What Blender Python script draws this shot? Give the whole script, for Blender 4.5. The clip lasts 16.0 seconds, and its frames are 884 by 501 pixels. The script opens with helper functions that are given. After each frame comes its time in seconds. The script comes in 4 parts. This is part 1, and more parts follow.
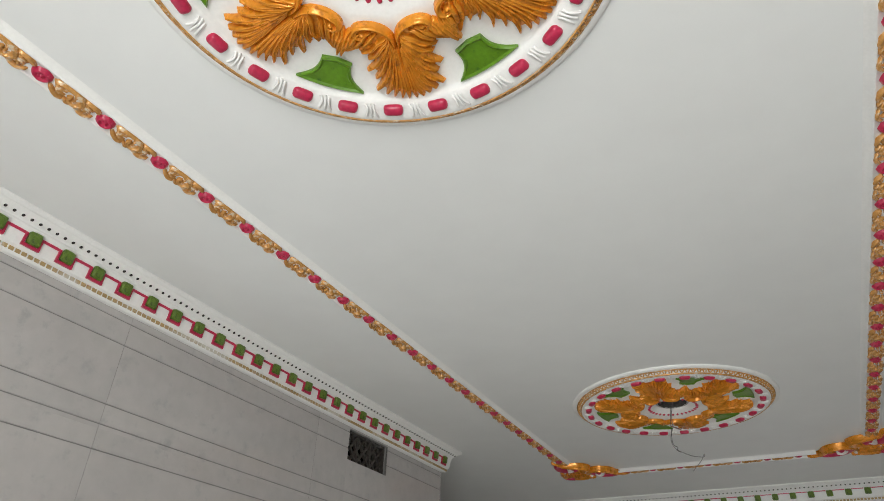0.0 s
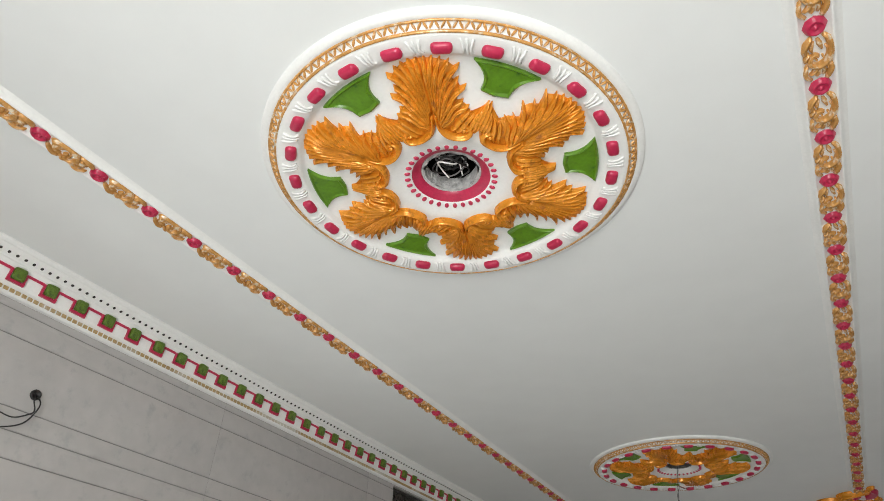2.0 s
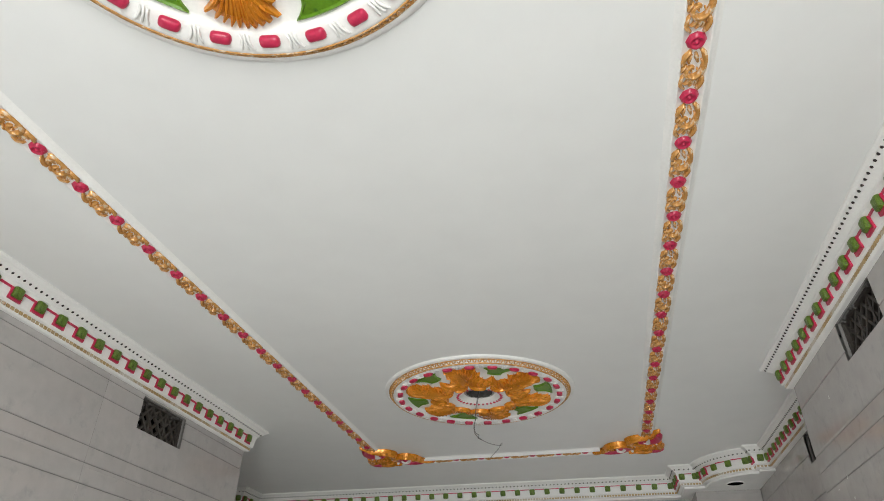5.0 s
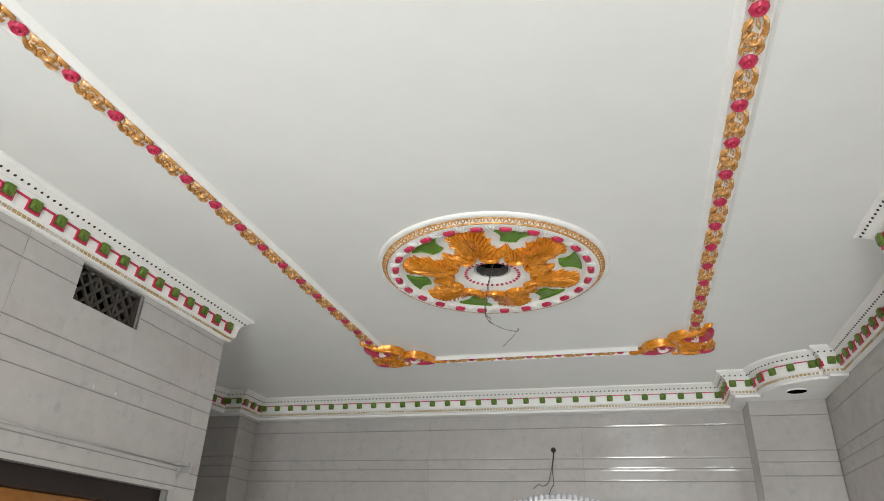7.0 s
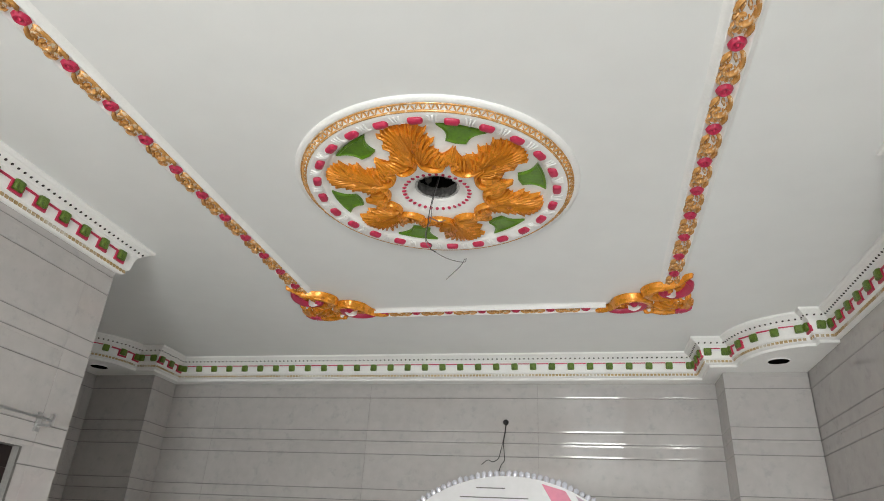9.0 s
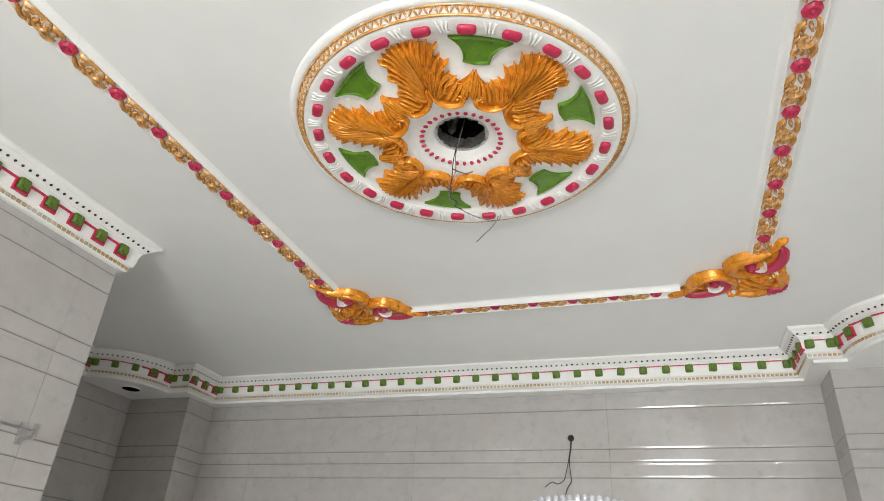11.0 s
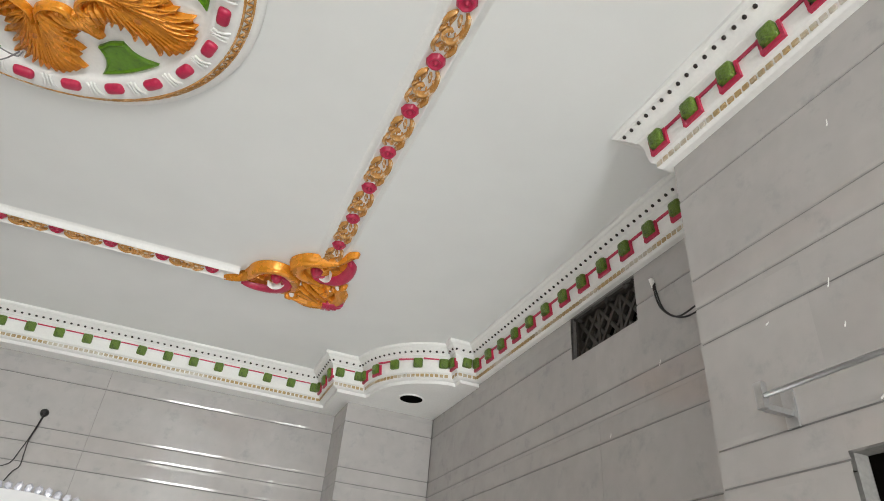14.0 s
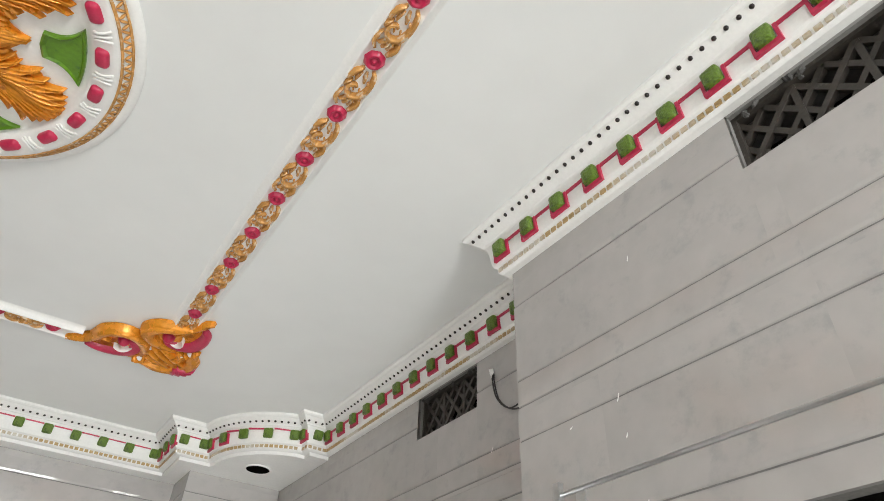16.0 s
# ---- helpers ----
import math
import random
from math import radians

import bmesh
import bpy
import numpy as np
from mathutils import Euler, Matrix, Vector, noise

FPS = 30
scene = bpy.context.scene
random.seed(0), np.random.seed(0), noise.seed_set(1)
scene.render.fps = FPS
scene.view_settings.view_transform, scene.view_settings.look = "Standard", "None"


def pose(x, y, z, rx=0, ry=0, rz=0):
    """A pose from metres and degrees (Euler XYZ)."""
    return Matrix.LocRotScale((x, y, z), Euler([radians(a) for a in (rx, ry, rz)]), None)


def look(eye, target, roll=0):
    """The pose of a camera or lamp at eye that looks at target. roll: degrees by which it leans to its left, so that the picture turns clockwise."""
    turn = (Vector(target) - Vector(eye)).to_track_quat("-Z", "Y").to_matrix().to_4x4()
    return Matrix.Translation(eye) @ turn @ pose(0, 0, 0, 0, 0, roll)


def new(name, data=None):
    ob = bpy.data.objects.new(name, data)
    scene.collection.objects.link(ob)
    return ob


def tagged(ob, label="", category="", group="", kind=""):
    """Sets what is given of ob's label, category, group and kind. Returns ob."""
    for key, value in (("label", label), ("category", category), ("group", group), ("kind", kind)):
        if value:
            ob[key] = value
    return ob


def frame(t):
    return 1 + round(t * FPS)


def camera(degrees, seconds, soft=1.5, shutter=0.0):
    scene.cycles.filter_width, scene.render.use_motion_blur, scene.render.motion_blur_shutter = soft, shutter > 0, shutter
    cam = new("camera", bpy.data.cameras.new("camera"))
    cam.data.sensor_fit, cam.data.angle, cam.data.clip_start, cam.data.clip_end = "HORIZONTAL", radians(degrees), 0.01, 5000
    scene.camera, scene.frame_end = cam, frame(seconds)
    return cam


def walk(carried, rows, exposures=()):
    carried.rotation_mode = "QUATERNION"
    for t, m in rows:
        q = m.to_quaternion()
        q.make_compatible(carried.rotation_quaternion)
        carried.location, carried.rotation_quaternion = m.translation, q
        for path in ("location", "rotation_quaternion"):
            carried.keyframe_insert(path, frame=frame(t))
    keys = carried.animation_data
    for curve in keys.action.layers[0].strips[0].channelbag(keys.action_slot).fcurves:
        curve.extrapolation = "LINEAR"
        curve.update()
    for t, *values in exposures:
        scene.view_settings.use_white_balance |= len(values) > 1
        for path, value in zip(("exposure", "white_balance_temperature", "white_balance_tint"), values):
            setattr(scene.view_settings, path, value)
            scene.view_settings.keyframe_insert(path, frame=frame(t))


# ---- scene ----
cam = camera(69.2, 16.0, soft=0.95)
PATH = [
    (0, (0.488, 0.734, 1.844), (-0.328, 2.203, 2.929), 1.9),
    (0.5, (0.51, 0.541, 1.87), (-0.292, 1.982, 3.0), 3.1),
    (1, (0.549, 0.334, 1.831), (-0.309, 1.801, 2.884), 2.5),
    (1.5, (0.602, 0.211, 1.816), (-0.215, 1.72, 2.843), 1.7),
    (2, (0.64, 0.146, 1.842), (-0.181, 1.564, 2.988), 2.5),
    (2.5, (0.608, 0.103, 1.865), (-0.266, 1.447, 3.06), 3.0),
    (3, (0.596, 0.104, 1.885), (-0.264, 1.454, 3.084), 3.2),
    (3.5, (0.557, 0.216, 1.845), (-0.163, 1.701, 2.974), 1.8),
    (4, (0.516, 0.491, 1.783), (0.02, 2.13, 2.815), 1.5),
    (4.5, (0.551, 0.712, 1.785), (0.143, 2.349, 2.858), 0.2),
    (4.7, (0.545, 0.754, 1.779), (0.172, 2.385, 2.875), 0.1),
    (6.8, (0.47, 1.534, 1.806), (0.03, 3.265, 2.706), 2.1),
    (7, (0.506, 1.59, 1.803), (0.005, 3.304, 2.703), 2.2),
    (7.5, (0.554, 1.751, 1.795), (0.01, 3.482, 2.635), 1.9),
    (8, (0.51, 1.893, 1.79), (-0.003, 3.629, 2.641), 3.8),
    (8.5, (0.46, 2.055, 1.804), (0.013, 3.788, 2.697), 5.1),
    (9, (0.477, 2.197, 1.799), (0.072, 3.951, 2.671), 3.2),
    (9.2, (0.538, 2.275, 1.799), (0.052, 4.0, 2.688), 2.1),
    (11.3, (0.438, 2.744, 1.785), (-0.147, 4.377, 2.781), 3.7),
    (11.5, (0.407, 2.79, 1.809), (-0.136, 4.413, 2.845), 3.2),
    (12, (0.319, 2.901, 1.803), (-0.018, 4.593, 2.814), 2.4),
    (12.5, (0.328, 2.949, 1.789), (0.376, 4.676, 2.796), 4.2),
    (13, (0.442, 2.985, 1.793), (0.713, 4.685, 2.811), 4.4),
    (13.5, (0.543, 3.037, 1.811), (0.971, 4.672, 2.88), 4.6),
    (14, (0.605, 3.084, 1.819), (1.179, 4.663, 2.904), 5.4),
    (14.5, (0.633, 3.094, 1.83), (1.33, 4.603, 2.942), 7.1),
    (15, (0.642, 3.056, 1.836), (1.395, 4.535, 2.953), 4.1),
    (15.5, (0.609, 2.999, 1.834), (1.407, 4.393, 3.026), 3.4),
    (16, (0.587, 2.93, 1.832), (1.439, 4.24, 3.08), 2.5),
]
walk(cam, [(t, look(eye, target, roll)) for t, eye, target, roll in PATH],
     exposures=[(0.0, -0.15), (0.5, -0.25), (1.5, -0.25), (2.5, -0.5), (3.0, -0.72), (3.5, -0.72), (4.0, -0.25), (4.5, 0.02), (7.0, 0.68), (8.0, 0.82), (9.0, 0.78),
                (11.5, 1.10), (12.5, 1.12), (13.5, 0.90), (14.0, 0.95), (14.5, 1.02), (15.0, 1.1), (16.0, 1.05)])
# ---- light: daylight from a wide window behind the camera ----
world = bpy.data.worlds.new("world")
scene.world = world
world.use_nodes = True
wn = world.node_tree.nodes
sky = wn.new("ShaderNodeTexSky")
sky.sky_type = "NISHITA"
sky.sun_disc = False
sky.sun_elevation, sky.sun_rotation = radians(36), radians(135)
wn["Background"].inputs["Strength"].default_value = 0.1
world.node_tree.links.new(sky.outputs["Color"], wn["Background"].inputs["Color"])

CEIL = 3.02
XL, XR, XR2, XA = -1.53, 1.516, 1.738, -2.89   # left wall, right wall, right recess, left alcove
YB, YF = -0.95, 6.35                           # back wall, far wall
YL, YR = 4.45, 4.0                             # ends of the left and right walls
SOF = 2.865                                    # underside of the cornice


def area_light(name, m, sx, sy, power, colour):
    data = bpy.data.lights.new(name, "AREA")
    data.shape, data.size, data.size_y, data.energy, data.color = "RECTANGLE", sx, sy, power, colour
    ob = new(name, data)
    ob.matrix_world = m
    return ob


DAY = (0.965, 1.0, 0.985)
area_light("window_daylight", look((0.70, YB - 0.06, 1.5), (0.4, 3.0, 1.85)), 0.85, 1.8, 98, DAY)
# Side lamp and its unseen window are added to even the ceiling light.
area_light("added_side_light", look((XL - 0.06, 1.55, 1.35), (1.0, 2.4, 1.6)), 1.5, 1.2, 11, DAY)
# Recess lamp and its unseen window, added to lift the far ceiling.
area_light("added_recess_light", look((XR2 + 0.06, 5.0, 1.25), (0.2, 5.0, 2.2)), 1.2, 1.1, 5, DAY)
sun = bpy.data.lights.new("sun", "SUN")
sun.energy, sun.angle, sun.color = 5.0, radians(0.5), (1.0, 0.97, 0.92)
sun_ob = new("sun", sun)
sun_ob.matrix_world = look((6.0, -6.0, 6.2), (0, 0, 0))

# ---- materials ----
def material(name, colour, rough=0.5, metal=0.0, vary=0.12, scale=6.0, fine=60.0, bump=0.1, stain=None, stain_scale=3.0,
             stain_low=0.6, stain_high=0.75, coat=0.0, per_piece=0.0, dist=0.002, rough_vary=0.08):
    """Colour varied at two scales, with stains, fine bump and uneven gloss."""
    m = bpy.data.materials.new(name)
    m.use_nodes = True
    nt = m.node_tree
    n, l = nt.nodes, nt.links
    b = n["Principled BSDF"]
    co = n.new("ShaderNodeTexCoord")
    big = n.new("ShaderNodeTexNoise")
    big.inputs["Scale"].default_value, big.inputs["Detail"].default_value = scale, 5
    small = n.new("ShaderNodeTexNoise")
    small.inputs["Scale"].default_value, small.inputs["Detail"].default_value = fine, 4
    pos = co.outputs["Object"]
    if per_piece:
        info = n.new("ShaderNodeObjectInfo")
        shift = n.new("ShaderNodeVectorMath")
        shift.operation = "MULTIPLY_ADD"
        shift.inputs[1].default_value = (1, 1, 1)
        mul = n.new("ShaderNodeMath")
        mul.operation = "MULTIPLY"
        mul.inputs[1].default_value = 37.0
        l.new(info.outputs["Random"], mul.inputs[0])
        l.new(pos, shift.inputs[0])
        l.new(mul.outputs[0], shift.inputs[2])
        pos = shift.outputs[0]
    for t in (big, small):
        l.new(pos, t.inputs["Vector"])
    mix = n.new("ShaderNodeMixRGB")
    mix.blend_type = "MULTIPLY"
    mix.inputs["Fac"].default_value = 1.0
    mix.inputs["Color1"].default_value = (*colour, 1)
    add = n.new("ShaderNodeMath")
    add.operation = "MULTIPLY_ADD"
    add.inputs[1].default_value = 0.5
    l.new(small.outputs["Fac"], add.inputs[0])
    half = n.new("ShaderNodeMath")
    half.operation = "MULTIPLY"
    half.inputs[1].default_value = 0.5
    l.new(big.outputs["Fac"], half.inputs[0])
    l.new(half.outputs[0], add.inputs[2])
    ramp = n.new("ShaderNodeMapRange")
    ramp.inputs["From Min"].default_value, ramp.inputs["From Max"].default_value = 0.3, 0.7
    ramp.inputs["To Min"].default_value, ramp.inputs["To Max"].default_value = 1 - vary, 1 + vary
    l.new(add.outputs[0], ramp.inputs["Value"])
    l.new(ramp.outputs[0], mix.inputs["Color2"])
    out = mix.outputs[0]
    if stain:
        sn = n.new("ShaderNodeTexNoise")
        sn.inputs["Scale"].default_value, sn.inputs["Detail"].default_value = stain_scale, 7
        sn.inputs["Roughness"].default_value = 0.65
        l.new(pos, sn.inputs["Vector"])
        sr = n.new("ShaderNodeMapRange")
        sr.interpolation_type = "SMOOTHSTEP"
        sr.inputs["From Min"].default_value, sr.inputs["From Max"].default_value = stain_low, stain_high
        l.new(sn.outputs["Fac"], sr.inputs["Value"])
        sm = n.new("ShaderNodeMixRGB")
        sm.inputs["Color2"].default_value = (*stain, 1)
        l.new(sr.outputs[0], sm.inputs["Fac"])
        l.new(out, sm.inputs["Color1"])
        out = sm.outputs[0]
    l.new(out, b.inputs["Base Color"])
    rr = n.new("ShaderNodeMapRange")
    rr.inputs["To Min"].default_value, rr.inputs["To Max"].default_value = max(0.02, rough - rough_vary), min(1, rough + rough_vary)
    l.new(big.outputs["Fac"], rr.inputs["Value"])
    l.new(rr.outputs[0], b.inputs["Roughness"])
    b.inputs["Metallic"].default_value = metal
    b.inputs["Coat Weight"].default_value = coat
    if bump:
        bp = n.new("ShaderNodeBump")
        bp.inputs["Strength"].default_value, bp.inputs["Distance"].default_value = bump, dist
        l.new(small.outputs["Fac"], bp.inputs["Height"])
        l.new(bp.outputs[0], b.inputs["Normal"])
    return m


PAINT = material("ceiling_paint", (0.83, 0.835, 0.825), 0.5, vary=0.025, scale=1.4, fine=7, bump=0.22, dist=0.004, rough_vary=0.12)
PLASTER = material("white_plaster", (0.87, 0.86, 0.84), 0.5, vary=0.05, scale=9, fine=120, bump=0.12)
TILE = material("marble_tile", (0.465, 0.443, 0.430), 0.075, vary=0.08, scale=2.6, fine=18, bump=0.0, stain=(0.385, 0.375, 0.370),
                stain_scale=15, stain_low=0.52, stain_high=0.76, per_piece=1.0, rough_vary=0.03)
HOLE_PLASTER = material("raw_plaster", (0.50, 0.49, 0.48), 0.85, vary=0.25, scale=30, fine=120, bump=0.7, dist=0.006, stain=(0.25, 0.24, 0.23), stain_scale=40, stain_low=0.5, stain_high=0.7)
GROUT = material("grout", (0.22, 0.21, 0.20), 0.9, vary=0.2, fine=150)
GROOVE = material("dark_groove", (0.21, 0.205, 0.20), 0.6, vary=0.25, scale=4, fine=40, per_piece=1.0)
# The deeper stain, scattered at random, stands in for dark crevices.
GOLD = material("gold_paint", (0.76, 0.285, 0.022), 0.27, metal=0.25, vary=0.22, scale=22, fine=140, bump=0.25, stain=(0.42, 0.13, 0.012), stain_scale=30,
                stain_low=0.55, stain_high=0.7)
DENTIL = material("dull_gold_paint", (0.46, 0.32, 0.14), 0.45, vary=0.25, scale=14, fine=120, stain=(0.66, 0.62, 0.54), stain_scale=6, stain_low=0.45, stain_high=0.65)
PALE_GOLD = material("pale_gold_paint", (0.60, 0.30, 0.085), 0.26, metal=0.15, vary=0.3, scale=30, fine=180, bump=0.25, stain=(0.78, 0.66, 0.50), stain_scale=55,
                     stain_low=0.53, stain_high=0.66)
PINK = material("crimson_paint", (0.50, 0.022, 0.075), 0.34, vary=0.2, scale=25, fine=150, bump=0.2, stain=(0.68, 0.18, 0.25), stain_scale=50, stain_low=0.64, stain_high=0.74)
GREEN = material("green_paint", (0.105, 0.235, 0.010), 0.30, vary=0.25, scale=25, fine=120, bump=0.3, stain=(0.03, 0.11, 0.012), stain_scale=45, stain_low=0.55, stain_high=0.7)
BLOCK_GREEN = material("olive_green_paint", (0.115, 0.195, 0.018), 0.35, vary=0.4, scale=40, fine=210, bump=0.9, dist=0.004, stain=(0.045, 0.085, 0.012), stain_scale=85, stain_low=0.5, stain_high=0.68)
# Matt black without gloss: shade put into colour for holes and the doorway frame.
SHADE_BLACK = material("shade_black", (0.005, 0.0045, 0.004), 0.9, vary=0.3)
SHADE_BLACK.node_tree.nodes["Principled BSDF"].inputs["Specular IOR Level"].default_value = 0.0
SLAB = material("broken_concrete_and_shade", (0.10, 0.095, 0.09), 0.9, vary=0.4, scale=30, fine=120, bump=0.6, dist=0.01)
IRON = material("weathered_grille", (0.045, 0.038, 0.032), 0.5, vary=0.3, scale=20, fine=120, bump=0.3, stain=(0.13, 0.12, 0.10), stain_scale=18)
STEEL = material("brushed_steel", (0.55, 0.55, 0.55), 0.33, metal=0.9, vary=0.08, fine=200)
WIRE = material("wire_sheath", (0.02, 0.018, 0.018), 0.5, vary=0.2)
GREY_WIRE = material("grey_wire", (0.16, 0.15, 0.15), 0.5, vary=0.2)
RED_WIRE = material("red_wire", (0.30, 0.03, 0.02), 0.5, vary=0.2)
# Wood colour taken near black, with the deep door opening's shade put in.
MAHOGANY = material("dark_mahogany", (0.014, 0.006, 0.005), 0.5, vary=0.3, scale=5, fine=40, bump=0.1)
VARNISH = material("varnished_wood", (0.32, 0.125, 0.022), 0.25, vary=0.25, scale=4, fine=30, bump=0.08, coat=0.3)
FLOORT = material("floor_tile", (0.62, 0.60, 0.56), 0.25, vary=0.08, scale=3, fine=30, bump=0.02)
FILM = material("white_film_reflection", (0.88, 0.87, 0.88), 0.25, vary=0.04, scale=6, fine=30)
FILM_PINK = material("pink_film", (0.80, 0.24, 0.36), 0.3, vary=0.08, scale=6, fine=30)
FILM_MAUVE = material("mauve_film", (0.62, 0.45, 0.56), 0.3, vary=0.08, scale=6, fine=30)
CUTGLASS = material("cut_glass_edge", (0.80, 0.80, 0.88), 0.15, metal=0.2, vary=0.2, scale=30, fine=90, bump=0.4)


# ---- mesh helpers ----
def mesh_of(name, verts, faces, mat, smooth=False):
    me = bpy.data.meshes.new(name)
    me.from_pydata([tuple(v) for v in verts], [], faces)
    me.materials.append(mat)
    if smooth:
        me.polygons.foreach_set("use_smooth", [True] * len(me.polygons))
    me.update()
    return me


def thing(name, me, label="", category="", group="", kind="", m=None):
    ob = new(name, me)
    if m is not None:
        ob.matrix_world = m
    return tagged(ob, label, category, group, kind)


def part(name, me, parent, label="", m=None, kind=""):
    ob = new(name, me)
    ob.parent = parent
    if m is not None:
        ob.matrix_basis = m
    return tagged(ob, label, kind=kind)


class Geo:
    """Collects vertices and faces of one mesh."""

    def __init__(self):
        self.v, self.f = [], []

    def add(self, verts, faces):
        o = len(self.v)
        self.v += [tuple(p) for p in verts]
        self.f += [tuple(i + o for i in f) for f in faces]

    def box(self, a, b):
        (x0, y0, z0), (x1, y1, z1) = a, b
        self.add([(x0, y0, z0), (x1, y0, z0), (x1, y1, z0), (x0, y1, z0), (x0, y0, z1), (x1, y0, z1), (x1, y1, z1), (x0, y1, z1)],
                 [(0, 3, 2, 1), (4, 5, 6, 7), (0, 1, 5, 4), (1, 2, 6, 5), (2, 3, 7, 6), (3, 0, 4, 7)])

    def grid(self, rows, closed_u=False, closed_v=False, flip=False):
        nu, nv = len(rows), len(rows[0])
        faces = []
        for i in range(nu if closed_u else nu - 1):
            for j in range(nv if closed_v else nv - 1):
                a, b = i * nv + j, i * nv + (j + 1) % nv
                c, d = (i + 1) % nu * nv + (j + 1) % nv, (i + 1) % nu * nv + j
                faces.append((a, d, c, b) if flip else (a, b, c, d))
        self.add([p for r in rows for p in r], faces)

    def prism(self, outline, z0, z1):
        n = len(outline)
        self.add([(x, y, z0) for x, y in outline] + [(x, y, z1) for x, y in outline],
                 [tuple(range(n))[::-1], tuple(range(n, 2 * n))] + [(i, (i + 1) % n, n + (i + 1) % n, n + i) for i in range(n)])

    def tube(self, pts, r, sides=8, cap=True):
        pts = [Vector(p) for p in pts]
        rows = []
        up = Vector((0.13, 0.31, 0.94)).normalized()
        for i, p in enumerate(pts):
            d = (pts[min(i + 1, len(pts) - 1)] - pts[max(i - 1, 0)]).normalized()
            s = d.cross(up)
            s = s.normalized() if s.length > 1e-4 else Vector((1, 0, 0))
            u = s.cross(d)
            rad = r[i] if isinstance(r, (list, tuple)) else r
            rows.append([p + rad * (math.cos(a) * s + math.sin(a) * u) for a in (2 * math.pi * k / sides for k in range(sides))])
        self.grid(rows, closed_v=True)
        if cap:
            o = len(self.v)
            self.f.append(tuple(range(o - sides, o)))
            self.f.append(tuple(range(o - len(pts) * sides, o - len(pts) * sides + sides))[::-1])

    def mesh(self, name, mat, smooth=False):
        return mesh_of(name, self.v, self.f, mat, smooth)


def rounded_block(name, sx, sy, sz, bev, mat, segs=2):
    """A box with rounded edges, base at z = 0."""
    bm = bmesh.new()
    bmesh.ops.create_cube(bm, size=1.0)
    bmesh.ops.scale(bm, vec=(sx, sy, sz), verts=bm.verts)
    bmesh.ops.translate(bm, vec=(0, 0, sz / 2), verts=bm.verts)
    bmesh.ops.bevel(bm, geom=bm.edges[:], offset=bev, segments=segs, affect="EDGES", profile=0.6)
    me = bpy.data.meshes.new(name)
    bm.to_mesh(me)
    bm.free()
    me.materials.append(mat)
    me.polygons.foreach_set("use_smooth", [True] * len(me.polygons))
    return me


def smooth_path(pts, n=8):
    """A Catmull-Rom line through points."""
    p = [Vector(q) for q in pts]
    p = [2 * p[0] - p[1]] + p + [2 * p[-1] - p[-2]]
    out = []
    for i in range(1, len(p) - 2):
        for k in range(n):
            t = k / n
            out.append(0.5 * (2 * p[i] + (p[i + 1] - p[i - 1]) * t + (2 * p[i - 1] - 5 * p[i] + 4 * p[i + 1] - p[i + 2]) * t * t
                              + (3 * p[i] - p[i - 1] - 3 * p[i + 1] + p[i + 2]) * t ** 3))
    return out + [p[-2]]


# ---- setting: ceiling, floor ----
def cut(u0, u1, z0, z1, holes):
    """Cells of a rectangle round rectangular holes."""
    rects = [(u0, u1, z0, z1)]
    for a0, a1, b0, b1 in holes:
        out = []
        for r0, r1, s0, s1 in rects:
            if a0 >= r1 or a1 <= r0 or b0 >= s1 or b1 <= s0:
                out.append((r0, r1, s0, s1))
                continue
            c0, c1 = max(a0, r0), min(a1, r1)
            if c0 > r0:
                out.append((r0, c0, s0, s1))
            if c1 < r1:
                out.append((c1, r1, s0, s1))
            if b0 > s0:
                out.append((c0, c1, s0, b0))
            if b1 < s1:
                out.append((c0, c1, b1, s1))
        rects = out
    return [r for r in rects if r[1] - r[0] > 0.004 and r[3] - r[2] > 0.004]


g = Geo()
MEDALLIONS = (1.283, 4.128)
for x0, x1, y0, y1 in cut(XA - 0.3, XR2 + 0.3, YB - 0.3, YF + 0.3, [(-0.074, 0.074, y - 0.074, y + 0.074) for y in MEDALLIONS]):
    g.box((x0, y0, CEIL), (x1, y1, CEIL + 0.15))
for y in MEDALLIONS:
    g.box((-0.12, y - 0.12, CEIL + 0.151), (0.12, y + 0.12, CEIL + 0.17))
ceiling = thing("ceiling", g.mesh("ceiling", PAINT), "pale grey painted plaster ceiling with a matt finish", "ceiling", kind="structure")
g = Geo()
g.box((XA - 0.3, YB - 0.3, -0.12), (XR2 + 0.3, YF + 0.3, 0.0))
floor = thing("floor", g.mesh("floor", FLOORT), "beige tiled floor", "floor", kind="structure")

# ---- walls of grooved marble tiles ----
PERIOD = 0.365
TOP_GROOVE = 2.921                # groove triples repeat downwards from here
GROOVES = (0.0, 0.068, 0.150)
JOINT = 2.837                     # thin horizontal joints, one a period


def groove_profile(z0, z1, high):
    """(depth, z) down a tile face from z0 up to z1: V grooves with soft shoulders."""
    pts = [(0.0, z0)]
    zs = sorted(TOP_GROOVE - PERIOD * k - o for k in range(-1, 9) for o in GROOVES)
    for z in zs:
        if z0 + 0.012 < z < min(z1 - 0.012, high):
            pts += [(0.0, z - 0.006), (0.0009, z - 0.0026), (0.0036, z - 0.0016), (0.0036, z + 0.0016), (0.0014, z + 0.0036), (0.0, z + 0.011)]
    return pts + [(0.0, z1)]


tile_meshes = {}


